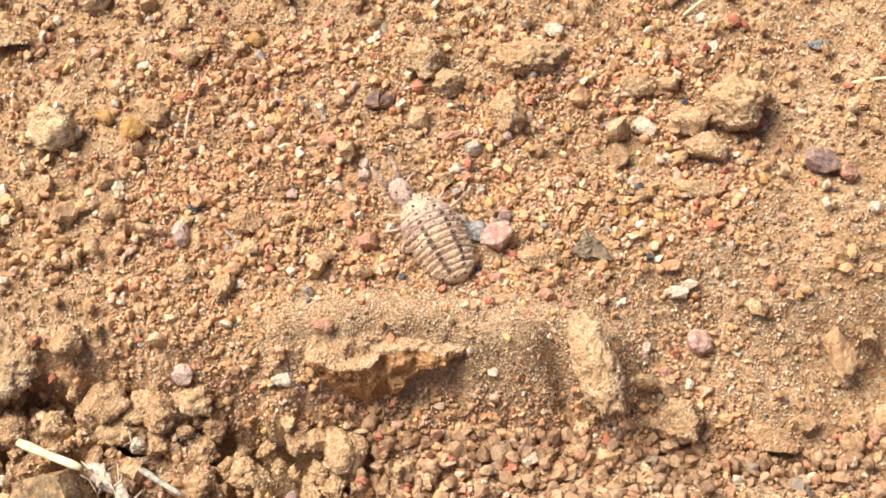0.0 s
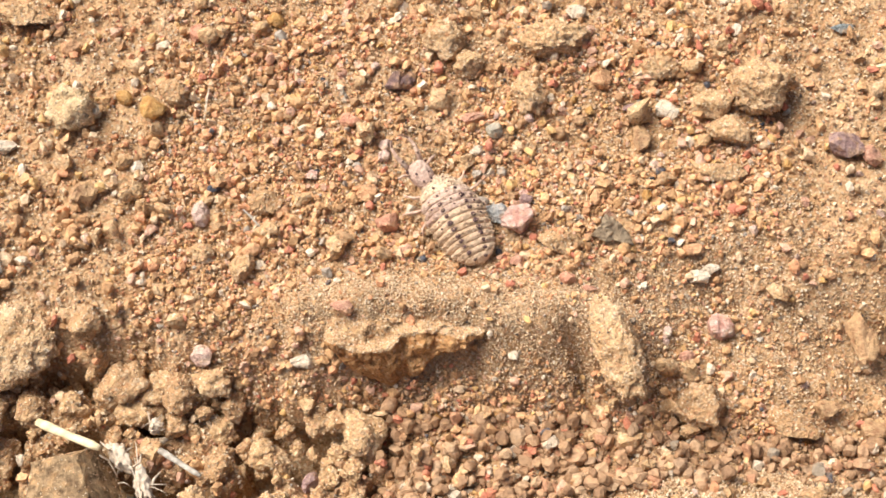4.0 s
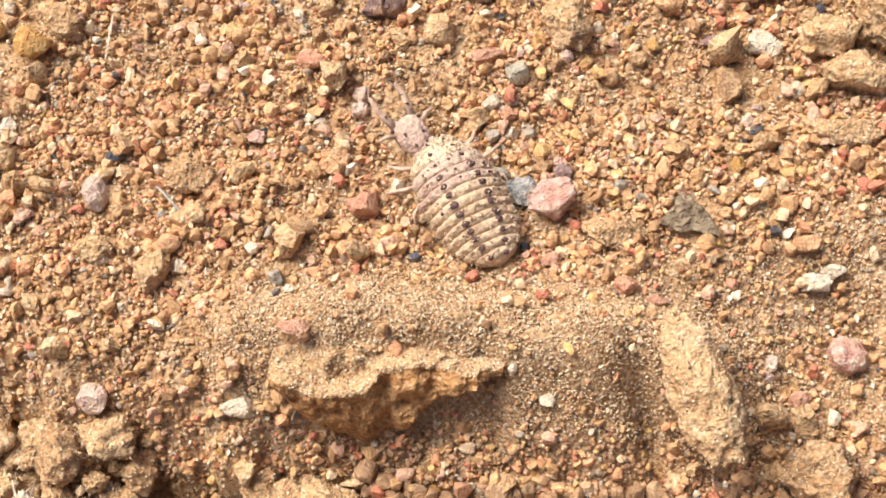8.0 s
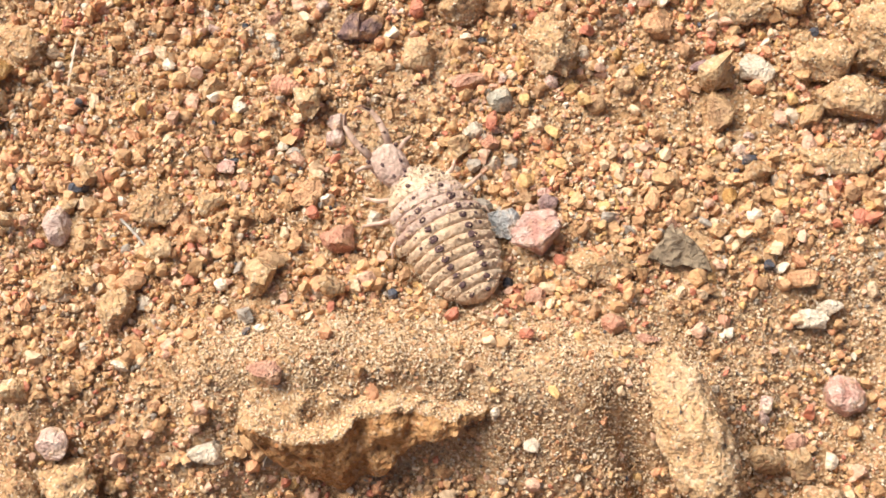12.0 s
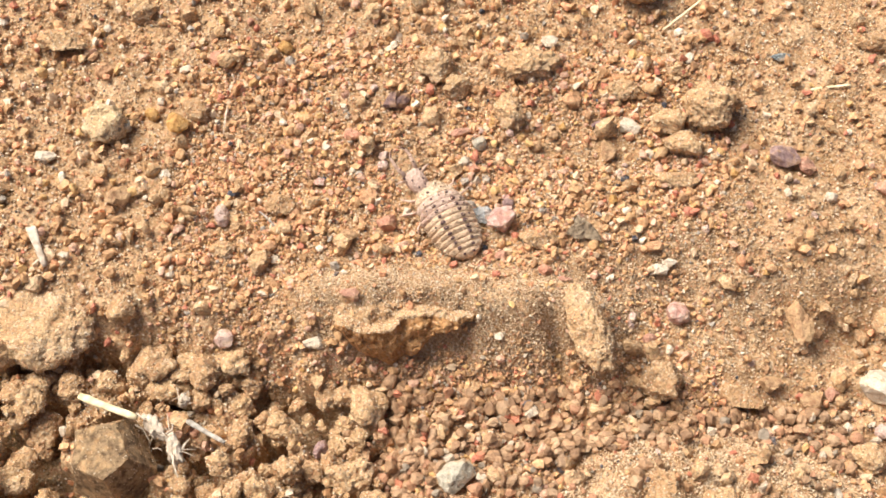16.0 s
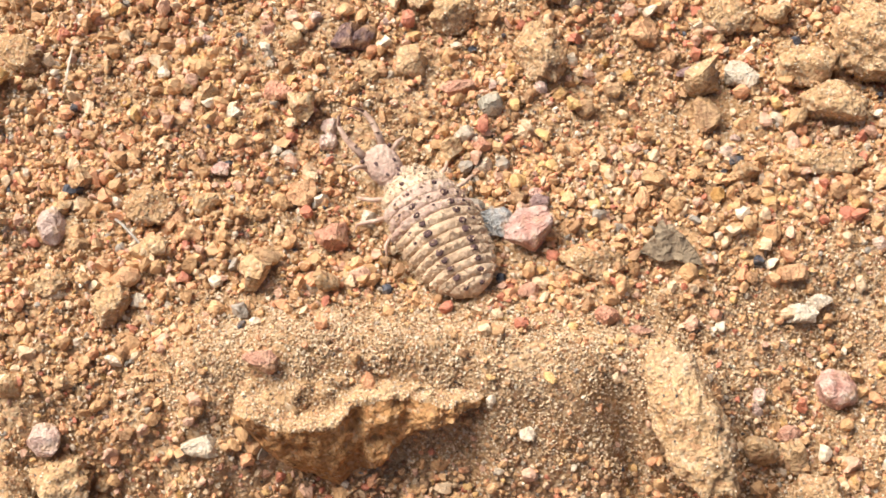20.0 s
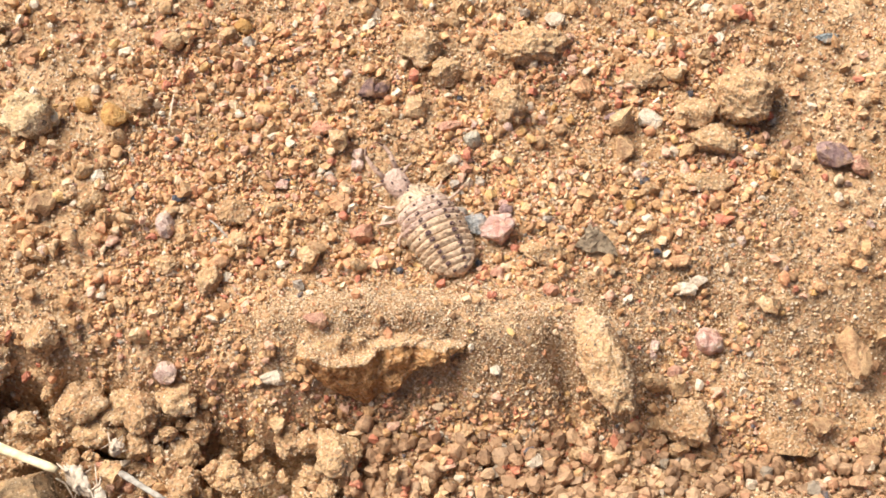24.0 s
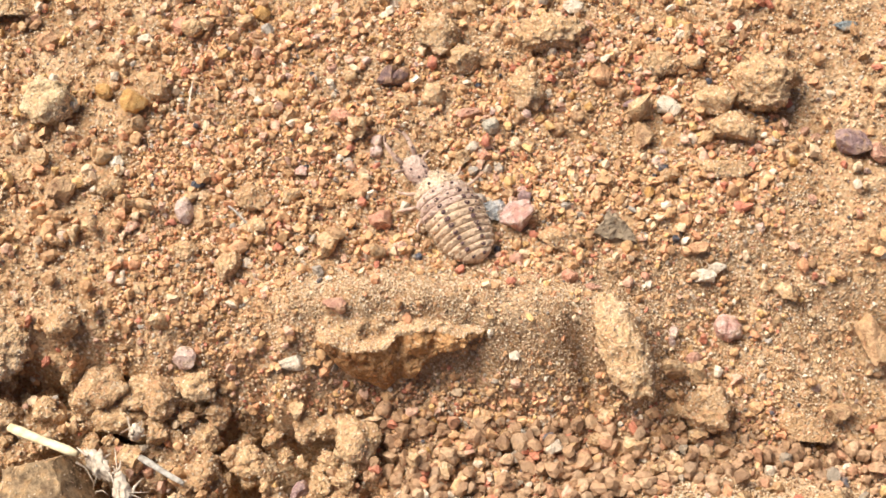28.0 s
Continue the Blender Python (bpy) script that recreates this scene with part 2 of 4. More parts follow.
def broad(x, y):
    """The large forms of the ground, in millimetres: pit, back slope, front ridge, lower ground."""
    back = 0.12 * 2.0 * np.log1p(np.exp(np.clip((y - 3.0) / 2.0, -30, 30))) - 0.04 * 4.0 * np.log1p(np.exp(np.clip((y - 24.0) / 4.0, -30, 30)))
    back = back - 0.08 * 6.0 * np.log1p(np.exp(np.clip((y - 60.0) / 6.0, -30, 30)))
    middle = rise(x + 13, 1.6) * rise(12 - x, 1.6)
    ridge = middle * 2.6 * np.exp(-(((y + 7.8) / 2.2) ** 2))
    drop = -4.2 * rise(-(y + 11.6 + 0.8 * np.sin(x * 0.35)), 1.15) * (0.35 + 0.65 * middle)
    left = -3.2 * rise(-(x + 11), 2.0) * rise(-(y + 10), 1.6)
    right = -4.2 * rise(x - 12, 2.0) * rise(-(y + 3.5), 1.8)
    z = back + ridge + drop + left + right
    mound = ((x - 20) / 14) ** 2 + ((y + 24.5) / 8.4) ** 2
    z = z + 5.0 * np.exp(-mound * mound) - hump(x, y, 16.2, -24.6, 2.4, 1.2, 3.6) - hump(x, y, 21.2, -25.8, 0.9, 2.0, 2.2)
    z = z + hump(x, y, 6, 15.5, 6, 4, 1.0) - hump(x, y, -3, 2.5, 6, 4, 0.5)
    z = z - hump(x + 0.42 * (y + 10.5), y, 7.6, -11, 0.7, 2.6, 1.5) - hump(x, y, 33, -6.5, 5.0, 3.0, 2.4) + hump(x, y, -1, 34, 12, 7, 2.0) - hump(x, y, -3, 46, 3, 2.2, 2.5)
    return z


def ground_height(x, y):
    """The ground's height in millimetres at x, y in millimetres."""
    x, y = np.asarray(x, float), np.asarray(y, float)
    near = np.exp(-((np.maximum(np.hypot(x, y) - 90, 0) / 60) ** 2))
    rough = 0.45 + 0.9 * rise(-(y + 10), 1.5) * rise(-(x - 2), 4.0) + 0.8 * rise(-(y + 12.5), 1.0) * rise(x - 2, 4.0) + 0.5 * rise(y - 30, 6)
    bumps = 0.75 * fbm(x / 5.5, y / 5.5, 0, 3, 3) + 0.32 * fbm(x / 1.3, y / 1.3, 0, 2, 11)
    far = 14 * fbm(x / 260, y / 260, 0, 3, 29) * (1 - near)
    return broad(x, y) + bumps * rough * (0.25 + 0.75 * near) + far


def surface(x, y):
    return float(ground_height(x, y))


def pits(x, y):
    """Deep gaps between the clods of the broken ground, in millimetres."""
    where = rise(-(y + 11.8 + 2.2 * rise(x + 24, 1.5)), 0.8) * rise(-(x + 8.5 + 0.25 * (y + 12)), 1.2) * rise(y + 33, 1.0)
    return 4.5 * where * rise(fbm(x / 2.6, y / 2.6, 0, 2, 131) - 0.02, 0.07)


def mesh_from(name, verts, faces, material, smooth=True, sharp=None):
    """A mesh from an array of places in millimetres and an array of triangles or quads."""
    verts, faces = np.asarray(verts, float) * MM, np.asarray(faces, np.int64)
    me = bpy.data.meshes.new(name)
    n, k = faces.shape
    me.vertices.add(len(verts))
    me.vertices.foreach_set("co", verts.ravel())
    me.loops.add(n * k)
    me.loops.foreach_set("vertex_index", faces.ravel())
    me.polygons.add(n)
    me.polygons.foreach_set("loop_start", np.arange(0, n * k, k))
    me.polygons.foreach_set("use_smooth", np.full(n, smooth))
    me.update(calc_edges=True)
    if sharp:
        me.set_sharp_from_angle(angle=radians(sharp))
    me.materials.append(MATS[material])
    return me


def reach(low, high, inner, outer, step, far):
    """Places in fine steps between low and high, twice as wide out to inner and outer, and in growing steps out to far."""
    out, d = [], 2 * step
    while (out[-1] if out else 0) < far:
        d *= 1.35
        out.append((out[-1] if out else 0) + d)
    return np.concatenate([[inner - v for v in reversed(out)], np.arange(inner, low, 2 * step), np.arange(low, high, step), np.arange(high, outer, 2 * step), [outer + v for v in out]])


def build_ground():
    xs, ys = reach(-24, 21, -58, 58, 0.15, 6000), reach(-13, 16, -40, 46, 0.15, 6000)
    gx, gy = np.meshgrid(xs, ys)
    gz = ground_height(gx, gy)
    # crumbs and small hollows in the crust
    near = np.exp(-((np.maximum(np.hypot(gx, gy) - 60, 0) / 30) ** 2))
    gz = gz + near * (0.14 * fbm(gx / 0.6, gy / 0.6, 0, 2, 41) + 0.09 * value_noise(gx / 0.22, gy / 0.22, 0, 43))
    gz = gz - pits(gx, gy)
    n, m = gx.shape
    at = np.arange(n * m).reshape(n, m)
    faces = np.stack([at[:-1, :-1], at[:-1, 1:], at[1:, 1:], at[1:, :-1]], -1).reshape(-1, 4)
    me = mesh_from("ground", np.stack([gx, gy, gz], -1).reshape(-1, 3), faces, "ground")
    return tagged(new("ground", me), "dry orange tan sandy soil with crusts and hollows", "ground", kind="structure")


build_ground()

# ---- stones and clods ----


def ball(level):
    bm = bmesh.new()
    bmesh.ops.create_icosphere(bm, subdivisions=level, radius=1)
    v = np.array([p.co[:] for p in bm.verts])
    f = np.array([[p.index for p in face.verts] for face in bm.faces])
    bm.free()
    return v, f


BALLS = {n: ball(n) for n in (1, 2, 3, 4, 5)}
BALLS[0] = (np.array([(1, 0, 0), (0, 1, 0), (-1, 0, 0), (0, -1, 0), (0, 0, 1), (0, 0, -1)], float), np.array([(0, 1, 4), (1, 2, 4), (2, 3, 4), (3, 0, 4), (1, 0, 5), (2, 1, 5), (3, 2, 5), (0, 3, 5)]))
SANDED, KEPT = [], []


def cut_ball(level, seed, cuts=9, low=0.55, high=0.9, wobble=0.06):
    """A ball with flats cut off it, as a broken or worn mineral grain has."""
    v, f = BALLS[level]
    rng, v = np.random.default_rng(seed), v.copy()
    for _ in range(cuts):
        n = rng.normal(size=3)
        n /= np.linalg.norm(n)
        over = np.maximum(v @ n - rng.uniform(low, high), 0)
        v = v - over[:, None] * n
    if wobble:
        v = v * (1 + wobble * fbm(v[:, 0] * 2.2 + seed, v[:, 1] * 2.2, v[:, 2] * 2.2, 3, seed % 97))[:, None]
    return v, f


def span(v, sx, sy, sz):
    low, high = v.min(0), v.max(0)
    return (v - (low + high) / 2) / (high - low) * np.array([sx, sy, sz])


def stone(name, x, y, sx, sy, sz, turn, material, seed, label, sink=0.13):
    KEPT.append((x, y, (sx + sy) / 4))
    level = 4 if max(sx, sy) > 1.6 else 3
    v, f = cut_ball(level, seed, 11, 0.56, 0.86, 0.11)
    v = v * (1 + 0.035 * fbm(v[:, 0] * 6, v[:, 1] * 6, v[:, 2] * 6, 2, seed % 53))[:, None]
    me = mesh_from(name, span(v, sx, sy, sz), f, material, True, 32)
    ob = tagged(new(name, me), label, "stone", "pebbles on the soil")
    ob.matrix_world = pose(x * MM, y * MM, (surface(x, y) + sz * (0.5 - sink)) * MM, (seed * 37) % 17 - 8, (seed * 53) % 19 - 9, turn)
    return ob


def lump(sx, sy, sz, seed, level=5, rough=1.0, cuts=3):
    v, f = cut_ball(level, seed, cuts, 0.55, 0.85, 0)
    long = np.array([sx, sy, sz]) / (sx * sy * sz) ** (1 / 3)
    p = v * long + seed * 3.1
    r = 1 + rough * (0.22 * fbm(p[:, 0] * 1.5, p[:, 1] * 1.5, p[:, 2] * 1.5, 3, seed % 89) + 0.15 * fbm(p[:, 0] * 5, p[:, 1] * 5, p[:, 2] * 5, 2, 7) + 0.07 * fbm(p[:, 0] * 14, p[:, 1] * 14, p[:, 2] * 14, 2, 9))
    return span(v * r[:, None], sx, sy, sz), f


def dust(v, f, m, count, seed, low, high):
    """Notes places on the upper faces of a body, where loose sand grains stick."""
    rng = np.random.default_rng(seed)
    a, b, c = v[f[:, 0]], v[f[:, 1]], v[f[:, 2]]
    n = np.cross(b - a, c - a)
    area = np.linalg.norm(n, axis=1)
    area = area * (n[:, 2] > -0.3 * area)
    pick = rng.choice(len(f), count, p=area / area.sum())
    s, t = rng.random((2, count, 1))
    flip = s + t > 1
    s, t = np.where(flip, 1 - s, s), np.where(flip, 1 - t, t)
    q = a[pick] + s * (b[pick] - a[pick]) + t * (c[pick] - a[pick])
    turn = np.array(m.to_3x3())
    SANDED.append((q @ turn.T + np.array(m.translation) / MM, rng.uniform(low, high, count)))


def clod(name, x, y, sx, sy, sz, turn, material, seed, label, sink=0.17, rough=1.0, tilt=(0, 0), cuts=3):
    KEPT.append((x, y, 0.8 * min(sx, sy) / 2))
    v, f = lump(sx, sy, sz, seed, 5 if max(sx, sy) > 4.6 else 4, rough, cuts)
    me = mesh_from(name, v, f, material)
    ob = tagged(new(name, me), label, "earth clod", "clods of earth")
    m = pose(x * MM, y * MM, (surface(x, y) - 0.3 * float(pits(x, y)) + sz * (0.5 - sink)) * MM, tilt[0], tilt[1], turn)
    ob.matrix_world = m
    dust(v, f, m, int(17 * sx * sy) + 10, seed, 0.1, 0.26)
    return ob


clod("earth_clod", -31.63, 20.11, 2.84, 2.59, 2.13, 10, "soil", 1, "crumbly tan earth clod standing on the slope")
clod("earth_clod", -38.11, 15.90, 4.76, 2.56, 2.10, 0, "soil", 2, "low tan earth clod half buried in soil")
clod("earth_clod", -32.90, 7.34, 4.28, 3.87, 3.18, 25, "pale", 6, "pale crusted earth clod with a grey patch")
clod("earth_clod", -25.17, 9.64, 3.11, 2.01, 1.65, -25, "umber", 9, "rust brown crumbly clod behind an ochre pebble")
clod("earth_clod", -47.34, 2.70, 4.70, 4.56, 3.74, 0, "soil", 11, "large sandy clod leaning out of the slope")
clod("earth_clod", -16.61, 0.43, 2.79, 2.07, 1.70, -10, "umber", 14, "knobbly rust brown clod beside the larva")
clod("earth_clod", -4.11, 15.30, 3.76, 3.70, 3.03, 0, "soil", 22, "rough sandy clod high on the slope")
clod("earth_clod", -2.14, 13.56, 2.66, 2.54, 2.08, 15, "soil", 23, "crumbled sandy clod with a shaded foot")
clod("earth_clod", 20.79, 12.25, 5.3, 4.6, 4.6, -10, "soil", 25, "big block shaped sandy clod on the slope", 0.14, 0.85, (8, 0), 5)
clod("earth_clod", 17.02, 10.96, 3.4, 2.6, 2.5, 10, "soil", 26, "small sandy clod beside a bigger one", 0.12, 0.7)
clod("earth_clod", 18.18, 8.70, 3.5, 2.6, 2.5, 5, "soil", 27, "small tan clod below a bigger one", 0.12, 0.7)
clod("earth_clod", 14.10, 24.83, 5.2, 4.2, 4.2, -30, "umber", 36, "large rust tan clod at the top of the slope", 0.1, 0.6)
clod("earth_clod", 42.13, 19.08, 7.0, 5.4, 5.4, 0, "umber", 37, "big brown block shaped clod on bare ground", 0.1, 0.45, (0, 0), 8)
clod("earth_clod", 36.66, 20.84, 5.17, 2.32, 1.91, 5, "umber", 38, "flat reddish brown clod on bare ground")
clod("earth_clod", 12.73, 13.99, 3.74, 2.15, 1.77, 0, "soil", 43, "low sandy clod on the gravel slope")
clod("earth_clod", 17.56, 5.37, 4.24, 1.73, 1.42, 0, "soil", 44, "low crumbly sandy clod on the slope")
clod("earth_clod", 4.54, 15.80, 5.81, 3.31, 2.71, 10, "soil", 49, "wide sandy clod merging into the slope")
clod("earth_clod", -27.52, -13.68, 2.04, 3.69, 1.67, 8, "soil", 50, "upright sandy clod beside a dark gap")
clod("earth_clod", -23.77, -14.83, 3.73, 3.20, 2.63, 0, "soil", 51, "rounded sandy clod above a dark gap")
clod("earth_clod", -32.26, -15.28, 2.71, 3.32, 2.22, 0, "umber", 52, "crumbly brown clod in broken ground")
clod("earth_clod", -29.60, -14.87, 1.92, 2.01, 1.57, 0, "soil", 53, "small sandy clod in broken ground")
clod("earth_clod", -35.97, -11.33, 10.4, 7.2, 3.4, -8, "soil", 54, "wide sandy plate of crusted earth", 0.3, 0.6, (8, 0), 2)
clod("earth_clod", -28.83, -9.44, 2.72, 2.97, 2.23, 0, "umber", 55, "knobbly brown clod at the plate's edge")
clod("earth_clod", -44.33, -8.50, 4.99, 4.17, 3.42, 0, "soil", 56, "large sandy clod over a dark hollow")
clod("earth_clod", -40.28, -15.18, 3.26, 2.71, 2.22, 0, "soil", 57, "crumbly sandy clod on broken ground")
clod("earth_clod", -44.35, -16.41, 3.91, 3.52, 2.88, 0, "soil", 58, "sandy brown clod on broken ground")
clod("earth_clod", -19.36, -12.74, 3.17, 2.74, 2.24, 0, "soil", 62, "sandy clod in broken ground below the ridge")
clod("earth_clod", -7.66, -15.81, 3.34, 3.74, 2.74, 0, "soil", 63, "rounded sandy clod below the ridge")
clod("earth_clod", -11.30, -14.75, 2.36, 2.71, 1.93, 0, "umber", 64, "brown clod beside a dark gap")
clod("earth_clod", -15.42, -17.14, 2.68, 2.34, 1.92, 0, "soil", 65, "sandy clod lying on lower ground")
clod("earth_clod", -30.11, -25.29, 1.96, 2.62, 1.60, 0, "pale", 68, "pale yellow crumbly lump on broken ground")
clod("earth_clod", -36.40, -22.88, 4.08, 3.47, 2.85, 0, "soil", 69, "sandy clod on broken ground")
clod("earth_clod", -41.61, -20.64, 3.31, 3.13, 2.57, 0, "umber", 70, "brown crumbly clod on broken ground")
clod("earth_clod", -41.61, -27.43, 4.51, 4.40, 3.60, 0, "soil", 71, "large sandy clod on broken ground")
clod("earth_clod", -34.55, -18.77, 3.12, 3.51, 2.56, 0, "umber", 72, "brown crumbly clod beside a rock")
clod("earth_clod", -35.08, -27.14, 3.25, 2.50, 2.05, 0, "soil", 73, "sandy clod on broken ground")
clod("earth_clod", 16.38, -12.42, 4.1, 3.6, 3.4, 10, "umber", 75, "brown rough clod on the lower slope", 0.08, 1.0, (0, 0), 6)
clod("earth_clod", 23.33, -12.78, 4.2, 2.4, 2.2, -28, "umber", 76, "long rust tan clod on the lower slope", 0.08, 0.55, (0, 0), 6)
clod("earth_clod", 16.11, -23.22, 3.22, 3.61, 2.64, 0, "umber", 89, "brown clod on the front mound")
clod("earth_clod", 20.37, -23.77, 3.23, 2.94, 2.41, 0, "soil", 90, "sandy clod on the front mound")
clod("earth_clod", 36.20, -5.14, 2.89, 3.40, 2.37, 0, "soil", 91, "sandy brown clod on the bare slope")
clod("earth_clod", 33.23, -17.89, 3.45, 2.57, 2.11, 0, "soil", 92, "sandy clod on the lower slope")
clod("earth_clod", -17.85, -4.80, 2.06, 2.40, 1.69, 0, "soil", 95, "sandy pillar shaped clod beside the larva")
clod("earth_clod", -21.10, -3.76, 2.29, 1.57, 1.28, 0, "soil", 96, "small crumbly clod in the gravel")
clod("earth_clod", 5.74, -1.32, 3.69, 1.81, 1.49, 0, "soil", 97, "crumbly dark clod behind the ridge")
clod("earth_clod", 2.80, 10.90, 3.08, 3.53, 2.53, 0, "soil", 98, "sandy lump of cemented grains")
stone("pebble", -34.01, 13.35, 1.82, 1.57, 1.34, 20, "orange", 3, "dull orange pebble lying on the gravel")
stone("pebble", -23.73, 15.01, 1.76, 1.52, 1.29, 0, "red", 4, "dark red rounded pebble on the gravel")
stone("pebble", -18.00, 16.91, 1.41, 1.34, 1.14, 0, "ochre", 5, "small ochre yellow pebble on the gravel")
stone("pebble", -31.30, 7.65, 1.43, 1.43, 1.21, 0, "grey", 7, "small grey pebble pressed into a pale clod")
stone("pebble", -26.42, 7.92, 2.14, 2.08, 1.77, 0, "ochre", 8, "rounded ochre brown pebble on sandy gravel")
stone("pebble", -29.09, 9.13, 1.43, 1.32, 1.12, 0, "ochre", 10, "small honey yellow pebble on the gravel")
stone("pebble", -37.66, 4.28, 2.00, 1.30, 1.10, 0, "white", 12, "flat cream coloured pebble on sandy soil")
stone("pebble", -30.67, 0.41, 2.21, 2.09, 1.78, 0, "soilstone", 13, "round sandy brown pebble coated with soil")
stone("pebble", -15.25, 0.07, 1.10, 1.39, 0.94, 0, "orange", 15, "small orange pebble wedged against a clod")
stone("pebble", -21.53, -0.45, 1.39, 2.43, 1.18, 10, "pink", 16, "upright pinkish pebble crusted with sand")
stone("pebble", -7.36, -0.37, 1.74, 1.51, 1.28, 0, "red", 17, "coral red angular pebble beside the larva")
stone("pebble", -9.09, 2.13, 1.46, 1.46, 1.24, 0, "orange", 18, "pale orange angular pebble near the larva")
stone("pebble", -8.16, 5.49, 1.06, 1.00, 0.85, 0, "pink", 19, "pale pink quartz pebble by the jaws")
stone("pebble", -10.71, 8.06, 1.01, 1.07, 0.86, 0, "red", 20, "small brick red pebble on the slope")
stone("pebble", -6.97, 11.76, 1.32, 2.16, 1.12, -30, "purple", 21, "dark purple angular pebble on the slope")
stone("pebble", -36.18, 24.23, 1.75, 1.63, 1.38, 0, "green", 24, "dull greenish grey pebble far up the slope")
stone("pebble", 13.61, 10.38, 1.91, 1.43, 1.22, -20, "white", 28, "cream white wedge shaped pebble")
stone("pebble", 27.06, 8.12, 2.79, 2.38, 2.02, 0, "mauve", 29, "rounded mauve grey pebble on bare soil")
stone("pebble", 29.10, 7.45, 1.78, 1.60, 1.36, 0, "pinkred", 30, "dull reddish pebble beside a mauve one")
stone("pebble", 8.28, 12.67, 1.68, 1.92, 1.43, -20, "orange", 31, "salmon orange angular pebble on the slope")
stone("pebble", 6.15, 18.63, 1.65, 1.22, 1.04, 0, "white", 32, "small white quartz pebble up the slope")
stone("pebble", 14.58, 16.84, 1.09, 0.73, 0.62, 0, "white", 33, "tiny pale yellow pebble on the slope")
stone("pebble", 19.00, 17.97, 0.91, 1.46, 0.78, 0, "white", 34, "slim pale upright pebble on the slope")
stone("pebble", 27.30, 18.64, 1.95, 0.92, 0.78, 0, "blue", 35, "flat blue grey slate pebble on soil")
stone("pebble", 36.58, 5.52, 2.71, 1.88, 1.60, 0, "pinkred", 39, "reddish half buried pebble on bare soil")
stone("pebble", 37.27, 2.14, 0.93, 0.76, 0.64, 0, "dark", 40, "tiny blue black pebble on bare soil")
stone("pebble", 2.43, 0.10, 2.6, 2.1, 2.3, 15, "rosequartz", 41, "rose pink quartz stone touching a grey pebble")
stone("pebble", 0.89, 1.00, 1.63, 1.87, 1.39, 20, "bluegrey", 42, "blue grey pebble between larva and quartz stone")
stone("pebble", 8.23, 2.84, 0.82, 1.29, 0.70, 0, "orange", 45, "small salmon pebble in the gravel")
stone("pebble", 31.23, 4.81, 1.18, 1.06, 0.90, 0, "white", 46, "small cream pebble on bare soil")
stone("pebble", -0.99, 6.04, 1.18, 1.12, 0.95, 0, "white", 47, "cream yellow angular pebble near the jaws")
stone("pebble", -1.42, 8.96, 2.26, 0.95, 0.81, 25, "pinkred", 48, "long reddish pebble lying on the slope")
stone("pebble", -12.69, -11.34, 1.69, 1.35, 1.15, 15, "white", 59, "cream white egg shaped pebble by the ridge")
stone("pebble", -9.73, -8.51, 1.78, 1.33, 1.13, 0, "pinkred", 60, "pinkish pebble buried in the ridge")
stone("pebble", -20.22, -11.17, 1.70, 1.58, 1.35, 0, "pink", 61, "pale pink pebble in broken ground")
stone("pebble", -8.09, -26.56, 3.94, 3.51, 2.99, 0, "bluegrey", 66, "smooth blue grey stone with rusty edge")
stone("pebble", -11.37, -19.21, 1.45, 1.67, 1.23, 0, "mauve", 67, "dull mauve pebble on lower ground")
stone("pebble", 18.04, -5.84, 2.08, 1.97, 1.67, 0, "rosequartz", 74, "pale rose angular pebble on the slope")
stone("pebble", 25.83, -11.38, 1.94, 1.60, 1.36, 0, "soilstone", 77, "blocky tan pebble on the lower slope")
stone("pebble", 29.38, -12.50, 2.16, 1.82, 1.55, 0, "soilstone", 78, "blocky brown pebble on the lower slope")
stone("pebble", 31.24, -11.59, 1.26, 1.37, 1.07, 0, "pinkred", 79, "small red pebble on the lower slope")
stone("pebble", 28.53, -5.70, 2.1, 4.6, 2.6, 12, "soilstone", 80, "tall pinkish brown stone at a hollow")
stone("pebble", 35.47, -11.15, 4.23, 2.85, 2.43, -15, "white", 81, "white and pink quartz stone on the slope")
stone("pebble", 39.35, -3.74, 2.54, 1.73, 1.47, -10, "white", 82, "smooth white pebble on sandy soil")
stone("pebble", 32.35, -14.55, 0.90, 1.13, 0.77, 0, "white", 83, "small white pebble on the lower slope")
stone("pebble", 35.13, -14.81, 1.47, 1.35, 1.15, 0, "pink", 84, "small pinkish white pebble on the slope")
stone("stone_chip", 29.91, -21.86, 0.77, 1.21, 0.65, 20, "white", 85, "bright white stone chip on sandy ground")
stone("pebble", 22.28, -25.90, 1.83, 2.04, 1.55, 0, "red", 86, "bright orange red stone on lower ground")
stone("pebble", -0.20, -21.79, 3.15, 2.93, 2.49, 0, "grey", 87, "grey tan rounded stone on lower ground")
stone("pebble", 2.87, -26.38, 4.06, 2.99, 2.54, 0, "pale", 88, "smooth pale buff stone on lower ground")
stone("pebble", 6.35, -4.44, 1.25, 1.02, 0.87, 0, "red", 93, "small dark red pebble on the ridge")
stone("pebble", 16.19, -2.64, 1.73, 1.04, 0.88, 0, "white", 94, "small pale pebble on the slope")
stone("pebble", -7.75, 11.74, 1.48, 1.99, 1.26, -20, "purple", 99, "dark slate purple pebble on the slope")
stone("pebble", 8.31, 12.53, 1.68, 1.29, 1.10, -10, "orange", 100, "salmon orange pebble up the slope")
stone("pebble", -11.29, 8.11, 0.95, 1.22, 0.80, 0, "red", 101, "brick red pebble on the gravel slope")
stone("pebble", -8.11, 6.39, 0.94, 1.38, 0.80, -20, "pink", 102, "pale rose pebble behind the jaws")
